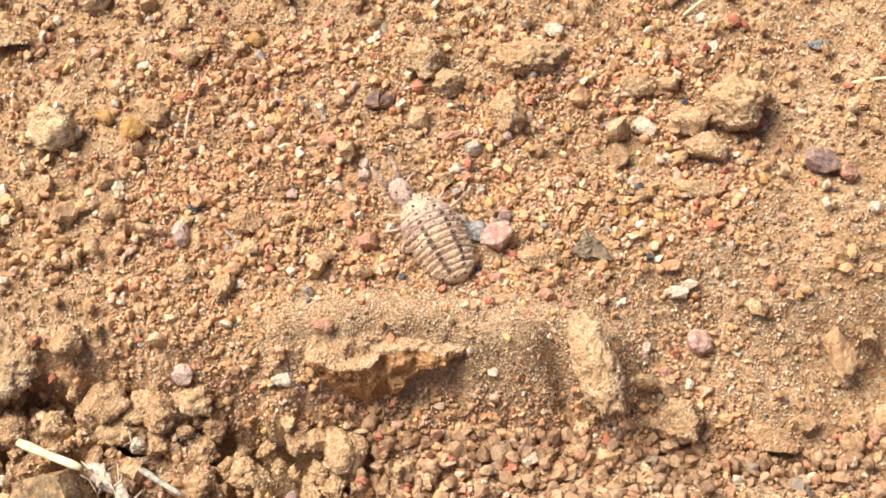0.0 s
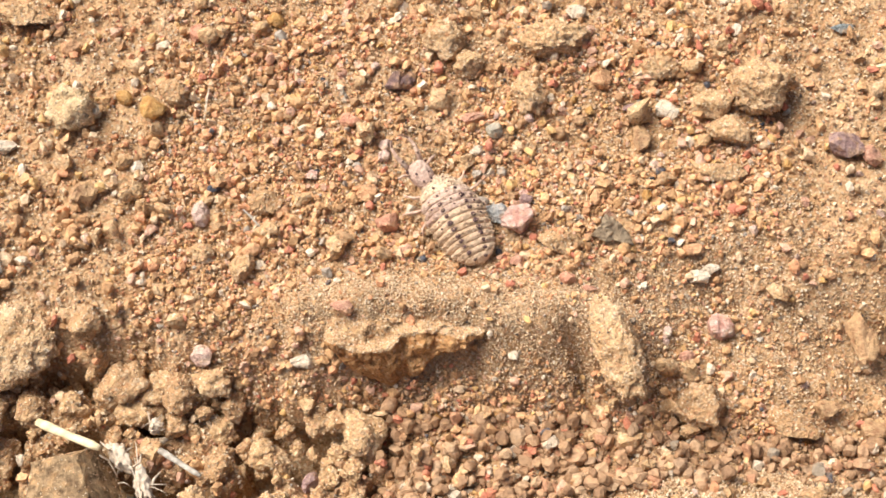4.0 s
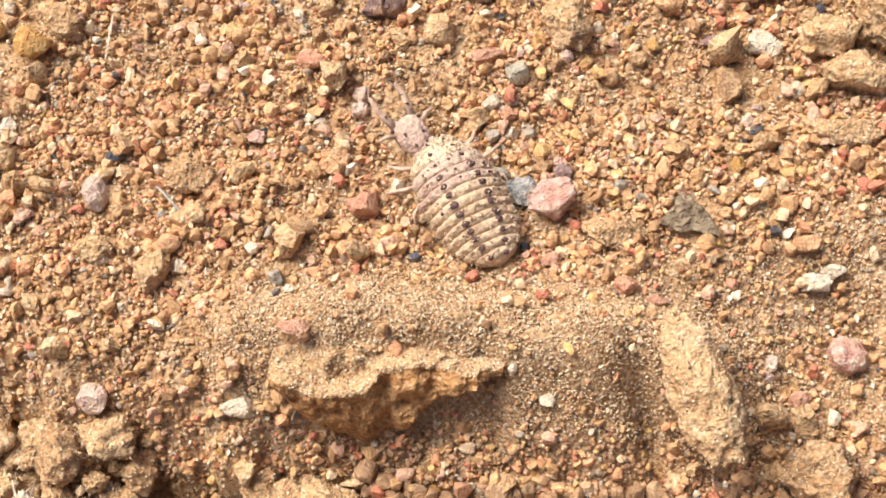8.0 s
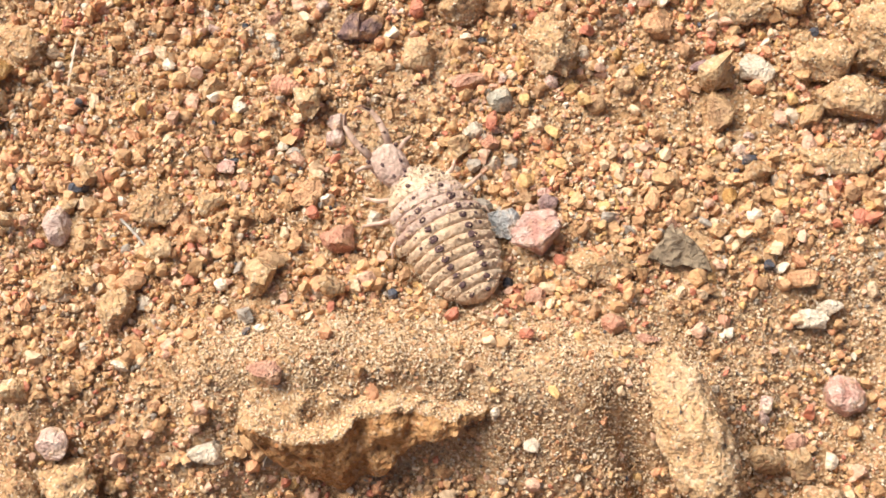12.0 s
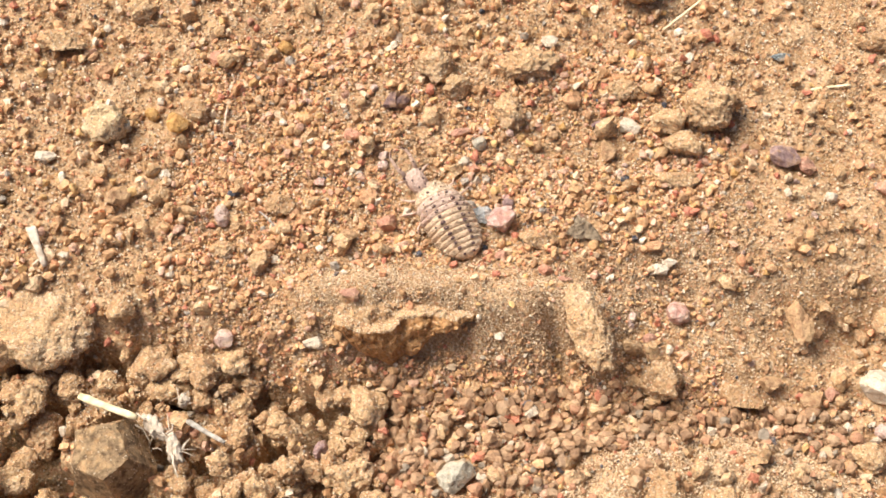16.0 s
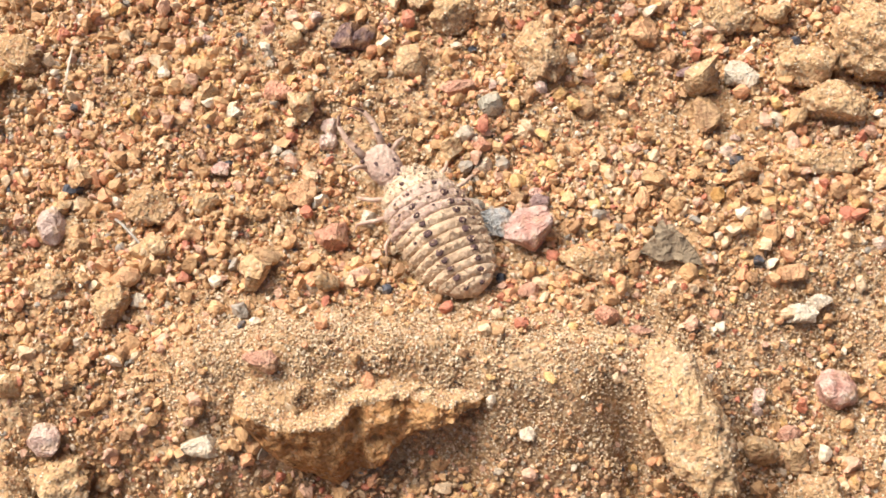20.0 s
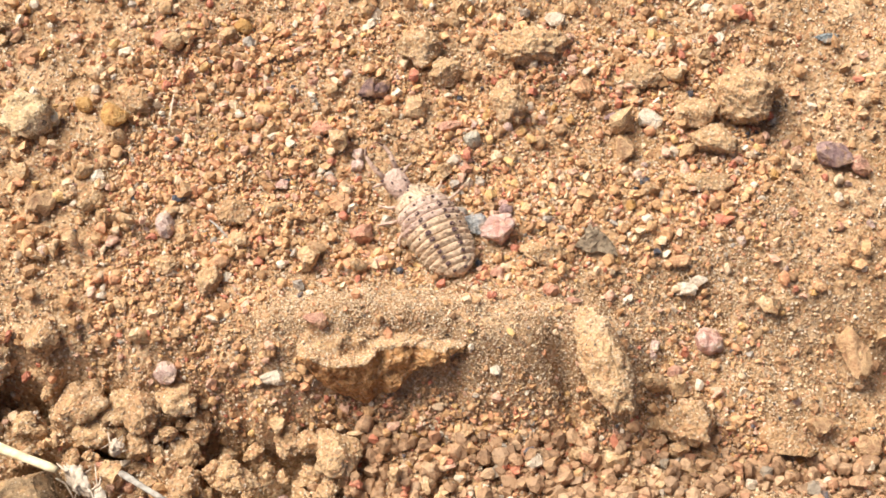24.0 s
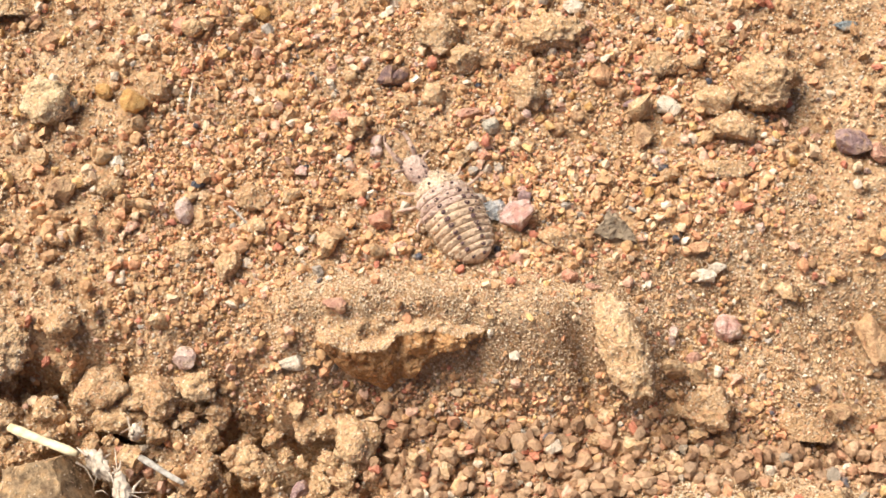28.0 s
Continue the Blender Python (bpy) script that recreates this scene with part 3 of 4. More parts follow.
stone("pebble", -10.86, 9.86, 0.84, 0.84, 0.72, 0, "soilstone", 103, "dull tan pebble on the gravel")
stone("pebble", 6.74, 9.20, 1.11, 0.94, 0.80, 0, "soilstone", 104, "tan rounded pebble in the gravel")
stone("pebble", 5.27, 8.14, 1.10, 1.10, 0.94, 0, "soilstone", 105, "sandy pebble in the gravel")
stone("pebble", 0.25, 7.85, 1.38, 1.38, 1.17, 0, "grey", 106, "greenish grey pebble in the gravel")
stone("pebble", 11.62, 7.88, 1.26, 2.19, 1.07, 10, "soilstone", 107, "long sandy pebble in the gravel")
stone("pebble", 10.75, 10.68, 1.39, 0.72, 0.61, 15, "mauve", 108, "flat mauve pebble in the gravel")
stone("pebble", 7.54, 10.14, 0.72, 0.94, 0.61, 0, "ochre", 109, "honey coloured pebble in the gravel")
stone("pebble", 3.04, 2.19, 1.07, 1.07, 0.91, 20, "mauve", 110, "dark mauve pebble behind the quartz stone")
stone("pebble", 1.85, 2.53, 1.18, 0.91, 0.77, 0, "soilstone", 111, "brown pebble behind the quartz stone")
stone("pebble", 2.74, 2.93, 0.80, 0.54, 0.46, 0, "rosequartz", 112, "small rose pebble behind the quartz stone")
stone("pebble", -9.27, 1.94, 1.45, 1.24, 1.05, -10, "orange", 113, "pale orange pebble beside the larva")
stone("pebble", -13.55, 3.34, 1.14, 0.82, 0.69, 0, "rosequartz", 114, "pale rose flat pebble on the slope")
stone("pebble", -15.55, -0.07, 1.01, 1.49, 0.86, 0, "orange", 115, "orange pebble against a clod")
stone("pebble", 12.13, 3.27, 0.80, 1.07, 0.68, 0, "ochre", 116, "pale ochre pebble on the bare slope")
stone("pebble", -20.76, -4.13, 1.15, 0.89, 0.75, 0, "white", 117, "cream white pebble beside the larva")
stone("pebble", -17.27, -3.34, 1.56, 1.30, 1.11, 0, "orange", 118, "orange tan blocky pebble")
stone("pebble", -0.08, 5.36, 0.92, 0.81, 0.69, 0, "red", 119, "dull red pebble by a cream one")
stone("pebble", -13.22, 6.70, 0.83, 0.72, 0.61, 0, "white", 120, "pale yellow pebble on the slope")
stone("pebble", -10.10, 7.67, 0.83, 0.78, 0.66, 0, "white", 121, "white angular pebble on the slope")
stone("pebble", -6.40, -1.31, 0.89, 0.63, 0.54, 0, "soilstone", 122, "tan pebble below the red one")
stone("pebble", -10.45, -2.05, 1.82, 1.14, 0.97, 0, "soilstone", 123, "large tan pebble in front of the larva")
stone("pebble", 2.55, -2.86, 1.03, 0.93, 0.79, 0, "pinkred", 124, "reddish pebble behind the ridge")
stone("pebble", 11.87, -3.20, 0.67, 0.67, 0.57, 0, "red", 125, "dark red pebble on the slope")
stone("pebble", 8.00, -4.93, 1.26, 0.56, 0.47, 0, "pinkred", 126, "long dull red pebble on the slope")
stone("pebble", 17.07, -2.01, 1.40, 0.93, 0.79, 0, "white", 127, "cream pebble on the bare slope")
stone("pebble", 15.66, -1.00, 1.56, 1.04, 0.88, 0, "orange", 128, "salmon pebble on the bare slope")
stone("pebble", 15.53, -8.46, 1.27, 1.02, 0.87, 0, "pinkred", 129, "dull rose pebble on the slope")
stone("pebble", 1.19, -2.25, 0.52, 0.62, 0.44, 0, "dark", 130, "small black pebble at the larva's tail")
stone("pebble", -13.54, 11.57, 0.40, 0.34, 0.29, 0, "dark", 131, "tiny blue black pebble on the slope")
stone("pebble", -13.19, 3.80, 0.54, 0.33, 0.28, 0, "dark", 132, "tiny blue black pebble on the slope")
stone("pebble", -0.85, 11.69, 0.51, 0.40, 0.34, 0, "dark", 133, "tiny blue black pebble on the slope")
stone("pebble", 12.54, 4.76, 0.43, 0.38, 0.32, 0, "dark", 134, "tiny blue black pebble on the slope")

# ---- broken ground in front of the ridge ----
def broken_clods():
    rng = np.random.default_rng(9)
    words = {"soil": "crumbly sandy clod in the broken ground", "umber": "brown crumbly clod in the broken ground"}
    spots = []
    while len(spots) < 200:
        x, y = rng.uniform(-48, 4), rng.uniform(-31, -12.0)
        size = 1.0 + 3.4 * rng.random() ** 2
        if x > -9.5 + 0.3 * (y + 12) * -1 or (x > -23 and y > -13.6) or math.hypot(x + 12.6, y + 11.5) < 4 or math.hypot(x + 28.5, y + 21.8) < 5.5 or any(math.hypot(x - a, y - b) < 0.27 * (size + c) for a, b, c in spots):
            continue
        spots.append((x, y, size))
        kind = "soil" if rng.random() < 0.55 else "umber"
        clod("earth_clod", x, y, size, size * rng.uniform(0.75, 1.2), size * rng.uniform(0.7, 0.95), rng.uniform(0, 180), kind, 600 + len(spots), words[kind], 0.22 if len(spots) % 3 else -0.1, rng.uniform(0.8, 1.35), (0, 0), int(rng.integers(3, 9)))


broken_clods()

# ---- the special pieces of the front ridge ----
def ridge_clod():
    """The broken lip of the ridge: a pale crust, hollow on one side, over a steep rust brown break that is undercut."""
    whole = tagged(new("ridge_clod"), "overhanging crusted clod on the front ridge", "earth clod", "clods of earth")
    whole.empty_display_size = 0.002
    cx, cy, along, over, down, under = -5.0, -9.6, 150, 26, 26, 8
    x = np.linspace(-5.9, 5.7, along)[:, None]
    side = rise(x + 0.6, 0.18)
    edge = np.clip((5.9 - np.abs(x + 0.1)) / 1.6, 0, 1) ** 0.5
    lip_y = -1.95 + (1.2 + 0.1 * (x + 0.6)) * side + 0.3 * fbm(x / 1.6, 0 * x, 0, 3, 7) + 1.1 * (1 - edge)
    lip_z = 1.35 + 0.5 * side + 0.22 * fbm(x / 1.3, 0 * x + 5, 0, 3, 9) - 0.9 * (1 - edge)
    tall = (4.6 * np.exp(-(((x + 1.2) / 3.6) ** 2)) + 0.4) * (0.25 + 0.75 * edge)
    # over the top, from the buried back to the lip
    t = np.linspace(0, 1, over)[None, :]
    back = broad(cx + x, cy + lip_y + 4.2) - 0.5
    ty = lip_y + 4.2 * (1 - t) ** 1.15
    tz = back + (lip_z - back) * (t * t * (3 - 2 * t)) - 0.55 * (1 - side) * edge * np.exp(-(((t - 0.7) / 0.16) ** 2)) - 0.25 * side * edge * np.exp(-(((t - 0.6) / 0.15) ** 2))
    # down the break, bulging a little, then in below
    d = np.linspace(0, 1, down)[None, :]
    fy = lip_y - (0.8 + 1.5 * np.exp(-(((x - 0.6) / 1.9) ** 2))) * edge * d**0.8 + 0.7 * d**6
    fz = lip_z - tall * d
    u = np.linspace(0, 1, under)[None, :]
    uy, uz = fy[:, -1:] + 2.4 * u, fz[:, -1:] + 0.5 * u
    y, z = np.concatenate([ty, fy[:, 1:], uy[:, 1:]], 1), np.concatenate([tz, fz[:, 1:], uz[:, 1:]], 1)
    px = x + 0 * y
    out = 0.30 * fbm(px / 1.1, y / 1.1, z / 1.1, 4, 51) + 0.11 * fbm(px / 0.28, y / 0.28, z / 0.28, 2, 57)
    y, z, px = y - 0.8 * out, z + 0.8 * out, px + 0.4 * out
    v = np.stack([px, y, z], -1)
    m = pose(cx * MM, cy * MM, 0)
    whole.matrix_world = m
    for name, low, high, material, label in (("crust", 0, over + 1, "soil", "pale sandy crust"), ("broken_face", over, v.shape[1], "rust", "rust brown broken face")):
        q = v[:, low:high]
        n, k = q.shape[:2]
        at = np.arange(n * k).reshape(n, k)
        f = np.concatenate([np.stack([at[:-1, :-1], at[:-1, 1:], at[1:, 1:]], -1).reshape(-1, 3), np.stack([at[:-1, :-1], at[1:, 1:], at[1:, :-1]], -1).reshape(-1, 3)])
        piece = tagged(new(name, mesh_from(name, q.reshape(-1, 3), f, material)), label)
        piece.parent = whole
        if low == 0:
            dust(q.reshape(-1, 3), f, m, 4200, 3, 0.1, 0.26)


ridge_clod()
clod("ridge_clod", 9.9, -9.9, 3.4, 8.4, 3.9, 24, "soil", 303, "long sandy clod standing out of the ridge", 0.08, 0.6, (12, 0), 2)


def angular_rock():
    """A broken rock: a tan upper flat, two dark steep faces in front."""
    v, f = BALLS[5]
    v = v.copy()
    for nx, ny, nz, flat_at in ((0.12, 0.3, 0.95, 0.52), (-0.5, -0.8, 0.32, 0.55), (0.55, -0.78, 0.3, 0.62), (-0.95, 0.2, 0.25, 0.6), (0.92, 0.3, 0.25, 0.62), (0.0, 0.97, 0.2, 0.6), (-0.4, 0.5, 0.77, 0.62)):
        n = np.array([nx, ny, nz]) / math.sqrt(nx * nx + ny * ny + nz * nz)
        v = v - np.maximum(v @ n - flat_at, 0)[:, None] * n
    v = v * (1 + 0.05 * fbm(v[:, 0] * 2.5, v[:, 1] * 2.5, v[:, 2] * 2.5, 4, 5) + 0.02 * fbm(v[:, 0] * 12, v[:, 1] * 12, v[:, 2] * 12, 2, 8))[:, None]
    v = span(v, 7.0, 7.2, 6.4)
    ob = tagged(new("rock", mesh_from("rock", v, f, "brown", True, 30)), "angular dark brown rock with a tan top", "rock")
    m = pose(-28.0 * MM, -22.2 * MM, (surface(-28.0, -22.2) + 1.9) * MM, 12, -8, 14)
    ob.matrix_world = m
    dust(v, f, m, 420, 17, 0.1, 0.24)
    return ob


angular_rock()


def tube(points, radii, sides=8, flat=1.0):
    """A bent round rod through places in millimetres: vertices and faces, with closed ends."""
    pts, v, f = [Vector(p) for p in points], [], []
    for k, p in enumerate(pts):
        way = (pts[min(k + 1, len(pts) - 1)] - pts[max(k - 1, 0)]).normalized()
        side = way.cross(Vector((0, 0, 1)))
        side = side.normalized() if side.length > 1e-3 else Vector((1, 0, 0))
        up = side.cross(way)
        for s in range(sides):
            a = 2 * math.pi * s / sides
            v.append(p + radii[k] * (math.cos(a) * side + flat * math.sin(a) * up))
    for k in range(len(pts) - 1):
        for s in range(sides):
            a, b = k * sides + s, k * sides + (s + 1) % sides
            f.append((a, b, b + sides, a + sides))
    n = len(v)
    v += [pts[0], pts[-1]]
    last = (len(pts) - 1) * sides
    for s in range(sides):
        f += [(n, (s + 1) % sides, s, s), (n + 1, last + s, last + (s + 1) % sides, last + (s + 1) % sides)]
    return np.array([tuple(p) for p in v]), f


def solid(name, parts, material, smooth=True, sharp=None):
    """One mesh from pairs of vertices and faces in millimetres."""
    me, verts, faces = bpy.data.meshes.new(name), [], []
    for v, f in parts:
        base = len(verts)
        verts += [tuple(p) for p in np.asarray(v, float) * MM]
        faces += [tuple(dict.fromkeys(int(i) + base for i in face)) for face in f]
    me.from_pydata(verts, [], faces)
    me.polygons.foreach_set("use_smooth", [smooth] * len(me.polygons))
    me.update()
    if sharp:
        me.set_sharp_from_angle(angle=radians(sharp))
    me.materials.append(MATS[material])
    return me


def stalk(name, a, b, width, material, label, category, lift=(0.3, 0.3), sag=0.0, flat=0.6, taper=0.7):
    """A straw or twig lying between two places on the ground."""
    pts, radii = [], []
    za, zb = surface(*a) + lift[0], surface(*b) + lift[1]
    for k in range(9):
        t = k / 8
        wob = 0.12 * min(width, 0.4) * math.sin(5 * t + width * 9)
        pts.append((a[0] + t * (b[0] - a[0]) + wob, a[1] + t * (b[1] - a[1]) - wob, za + t * (zb - za) - sag * 4 * t * (1 - t)))
        radii.append(width / 2 * (1 - (1 - taper) * t) * (0.8 if k in (0, 8) else 1 + 0.06 * math.sin(9 * t)))
    v, f = tube(pts, radii, 10, flat)
    mid = np.array(pts[4])
    ob = tagged(new(name, solid(name, [(v - mid, f)], material)), label, category)
    ob.location = Vector(mid) * MM
    return ob


stalk("straw", (-57.5, 17.2), (-46.0, 26.2), 2.1, "straw", "broad pale yellow straw lying on the slope", "straw", (0.8, 1.0), 0, 0.4)
stalk("straw", (16.6, 21.0), (26.2, 29.2), 0.26, "straw", "long thin pale straw lying on the slope", "straw", (0.3, 1.6))
stalk("straw", (36.1, 29.0), (44.6, 21.4), 0.18, "straw", "thin pale straw on bare ground", "straw", (1.2, 0.4))
stalk("straw", (29.9, 15.5), (33.4, 15.8), 0.3, "straw", "short dry straw bit on bare ground", "straw")
stalk("straw", (-22.5, 7.6), (-22.4, 10.3), 0.16, "pith", "thin white straw standing against the slope", "straw", (0.3, 0.6))
stalk("straw", (-31.1, -17.2), (-25.9, -19.2), 0.7, "straw", "cut pale yellow straw resting on a rock", "straw", (3.2, 3.6), 0, 0.7, 0.85)
stalk("twig", (-22.4, -18.1), (-19.0, -20.0), 0.5, "twig", "short grey twig among broken clods", "twig", (2.0, 1.6))
stalk("rootlet", (-18.5, 0.1), (-16.4, -2.0), 0.16, "twig", "thin brown rootlet beside a knobbly clod", "root", (0.4, 0.3), -0.4)
stalk("leaf_curl", (-37.3, -3.3), (-35.6, -6.6), 0.9, "pith", "curled white dry leaf scrap on soil", "leaf", (1.0, 0.8), -0.2, 0.3, 0.5)


def debris(x, y, sx, sy, sz, turn, seed, label, lift=0.0):
    """A torn tuft: a soft core and many bent fibres lying along it."""
    rng = np.random.default_rng(seed)
    v, f = lump(0.75 * sx, 0.95 * sy, 0.8 * sz, seed, 4, 1.5, 3)
    pieces = [(v, f)]
    for _ in range(11):
        p = np.array([rng.normal(0, 0.2 * sx), rng.uniform(-0.55, 0.35) * sy, rng.uniform(-0.1, 0.35) * sz])
        way = np.array([rng.normal(0, 0.35) * sx, rng.normal(0.1, 0.35) * sy, rng.normal(-0.15, 0.12) * sz])
        bend = rng.normal(0, 0.2, 3)
        r = rng.uniform(0.04, 0.1)
        pieces.append(tube([p, p + 0.3 * way + bend, p + 0.65 * way + 0.6 * bend, p + way], [r, r, 0.8 * r, 0.4 * r], 5))
    ob = tagged(new("plant_debris", solid("plant_debris", pieces, "pith")), label, "plant debris")
    ob.matrix_world = pose(x * MM, y * MM, (surface(x, y) + lift + sz * 0.25) * MM, 0, 0, turn)
    return ob


debris(-24.8, -19.3, 1.9, 3.4, 1.8, 38, 401, "whitish fibrous plant lump leaning on a rock", 2.2)
debris(-22.9, -21.0, 1.9, 3.2, 1.6, 30, 402, "whitish fibrous plant lump among broken clods", 1.6)
debris(-22.9, -16.4, 1.5, 1.3, 1.2, 10, 403, "small white fluffy plant lump among clods", 1.5)
debris(-44.0, -19.2, 1.6, 1.5, 1.1, 20, 405, "small pale plant scrap on broken clods", 1.6)
debris(41.3, 4.8, 1.5, 2.8, 1.2, 10, 404, "white flaky plant debris on bare soil", 0.1)


def bark_chip():
    """A thin three-cornered chip of dark bark with a torn upper edge, leaning on the soil."""
    rim = [(-1.9, -0.9), (-0.9, -1.1), (0.4, -1.0), (1.7, -1.15), (1.3, -0.5), (0.7, 0.1), (0.3, 0.5), (-0.1, 0.65), (-0.35, 0.95), (-0.65, 0.75), (-0.85, 1.15), (-1.1, 1.0), (-1.25, 0.3), (-1.5, -0.2)]
    bm = bmesh.new()
    top = bm.faces.new([bm.verts.new((0.88 * x * MM, 0.88 * y * MM, 0.22 * MM)) for x, y in rim])
    made = bmesh.ops.extrude_face_region(bm, geom=[top])
    for p in made["geom"]:
        if isinstance(p, bmesh.types.BMVert):
            p.co.z -= 0.5 * MM
    bmesh.ops.recalc_face_normals(bm, faces=bm.faces)
    bmesh.ops.triangulate(bm, faces=bm.faces)
    bmesh.ops.subdivide_edges(bm, edges=bm.edges, cuts=3, use_grid_fill=True)
    for p in bm.verts:
        w = noise.noise(p.co / (0.6 * MM))
        p.co += Vector((0.1 * w, -0.1 * w, 0.16 * w)) * MM
    me = bpy.data.meshes.new("bark_chip")
    bm.to_mesh(me)
    bm.free()
    me.materials.append(MATS["bark"])
    ob = tagged(new("bark_chip", me), "torn dark grey brown bark chip on sand", "bark chip")
    ob.matrix_world = pose(9.75 * MM, -0.15 * MM, (surface(9.75, -0.15) + 1.05) * MM, 46, 0, -6)
    return ob


bark_chip()
KEPT.append((9.75, 0.15, 1.5))
KEPT.append((-28.5, -21.8, 3.6))

# ---- the larva ----
MATS["hide"] = soil_material("dusty_larva_skin", (0.45, 0.31, 0.20), (0.645, 0.48, 0.335), (0.775, 0.625, 0.46), 0.12, 0.6)
MATS["blush"] = soil_material("pinkish_larva_skin", (0.40, 0.26, 0.22), (0.56, 0.41, 0.34), (0.69, 0.54, 0.45), 0.12, 0.6)
MATS["spot"] = plain_material("dark_larva_spot", (0.05, 0.028, 0.03), (0.14, 0.08, 0.075), 0.15, 0.8, 0.05)
MATS["horn"] = plain_material("amber_horn", (0.36, 0.22, 0.16), (0.64, 0.46, 0.35), 0.4, 0.35, 0.02, 0.5)
MATS["horn_tip"] = plain_material("dark_horn", (0.08, 0.035, 0.025), (0.2, 0.1, 0.06), 0.3, 0.35, 0.02, 0.5)
MATS["bristle"] = plain_material("pale_bristle", (0.45, 0.33, 0.2), (0.7, 0.58, 0.42), 0.3, 0.6, 0.01)


def part(name, me, parent, label=""):
    ob = new(name, me)
    ob.parent = parent
    return tagged(ob, label) if label else ob


BODY_LENGTH, BODY_WIDTH, BODY_HEIGHT = 7.75, 4.3, 2.7


def body_half(t):
    """Half width and height of the body at t, from 0 at the neck to 1 at the tail."""
    shape = [(0.0, 0.40), (0.05, 0.60), (0.13, 0.78), (0.26, 0.93), (0.42, 1.02), (0.58, 1.0), (0.72, 0.93), (0.83, 0.81), (0.91, 0.65), (0.965, 0.45), (1.0, 0.18)]
    for (a, va), (b, vb) in zip(shape, shape[1:]):
        if t <= b:
            s = (t - a) / (b - a)
            return va + (vb - va) * s
    return shape[-1][1]


def body_top(t):
    return 0.5 + 0.5 * math.sin(math.pi * min(1, 0.12 + 0.88 * t)) ** 0.7 if t < 0.98 else 0.45


def body_point(t, a, out=0.0):
    """A place on the skin, t along the body and a radians from the keel side over the back (0: one edge, pi: the other)."""
    w, h = BODY_WIDTH / 2 * body_half(t) + out, BODY_HEIGHT * 0.62 * body_top(t) * (0.35 + 0.65 * body_half(t)) + out
    y = BODY_LENGTH * (0.5 - t)
    z = 0.95 + h * math.sin(a) if math.sin(a) > 0 else 0.95 + 0.55 * h * math.sin(a)
    return (w * math.cos(a), y, z)


def segment(t0, t1, seed, bulge):
    """One ring of the body: a swollen fold with a knobbly, dusted skin."""
    rings, sides, v, f = 9, 72, [], []
    for k in range(rings):
        s = k / (rings - 1)
        t = t0 + (t1 - t0) * (s * 1.06 - 0.03)
        t = min(max(t, 0.0), 1.0)
        swell = bulge * (math.sin(math.pi * s) ** 0.6) - bulge
        for n in range(sides):
            a = 2 * math.pi * n / sides
            x, y, z = body_point(t, a, swell)
            side = abs(math.cos(a)) ** 6
            w = 0.10 * noise.noise(Vector((x * 2.2, y * 2.2, z * 2.2 + seed))) + 0.06 * noise.noise(Vector((x * 6, y * 6, z * 6 + seed)))
            w += 0.16 * side * math.sin(math.pi * s)
            v.append((x * (1 + w * 0.35), y + 0.25 * w, z + w * 0.6))
    for k in range(rings - 1):
        for n in range(sides):
            a, b = k * sides + n, k * sides + (n + 1) % sides
            f.append((a, b, b + sides, a + sides))
    f.append(tuple(reversed(range(sides))))
    f.append(tuple((rings - 1) * sides + n for n in range(sides)))
    return v, [tuple(reversed(face)) for face in f]


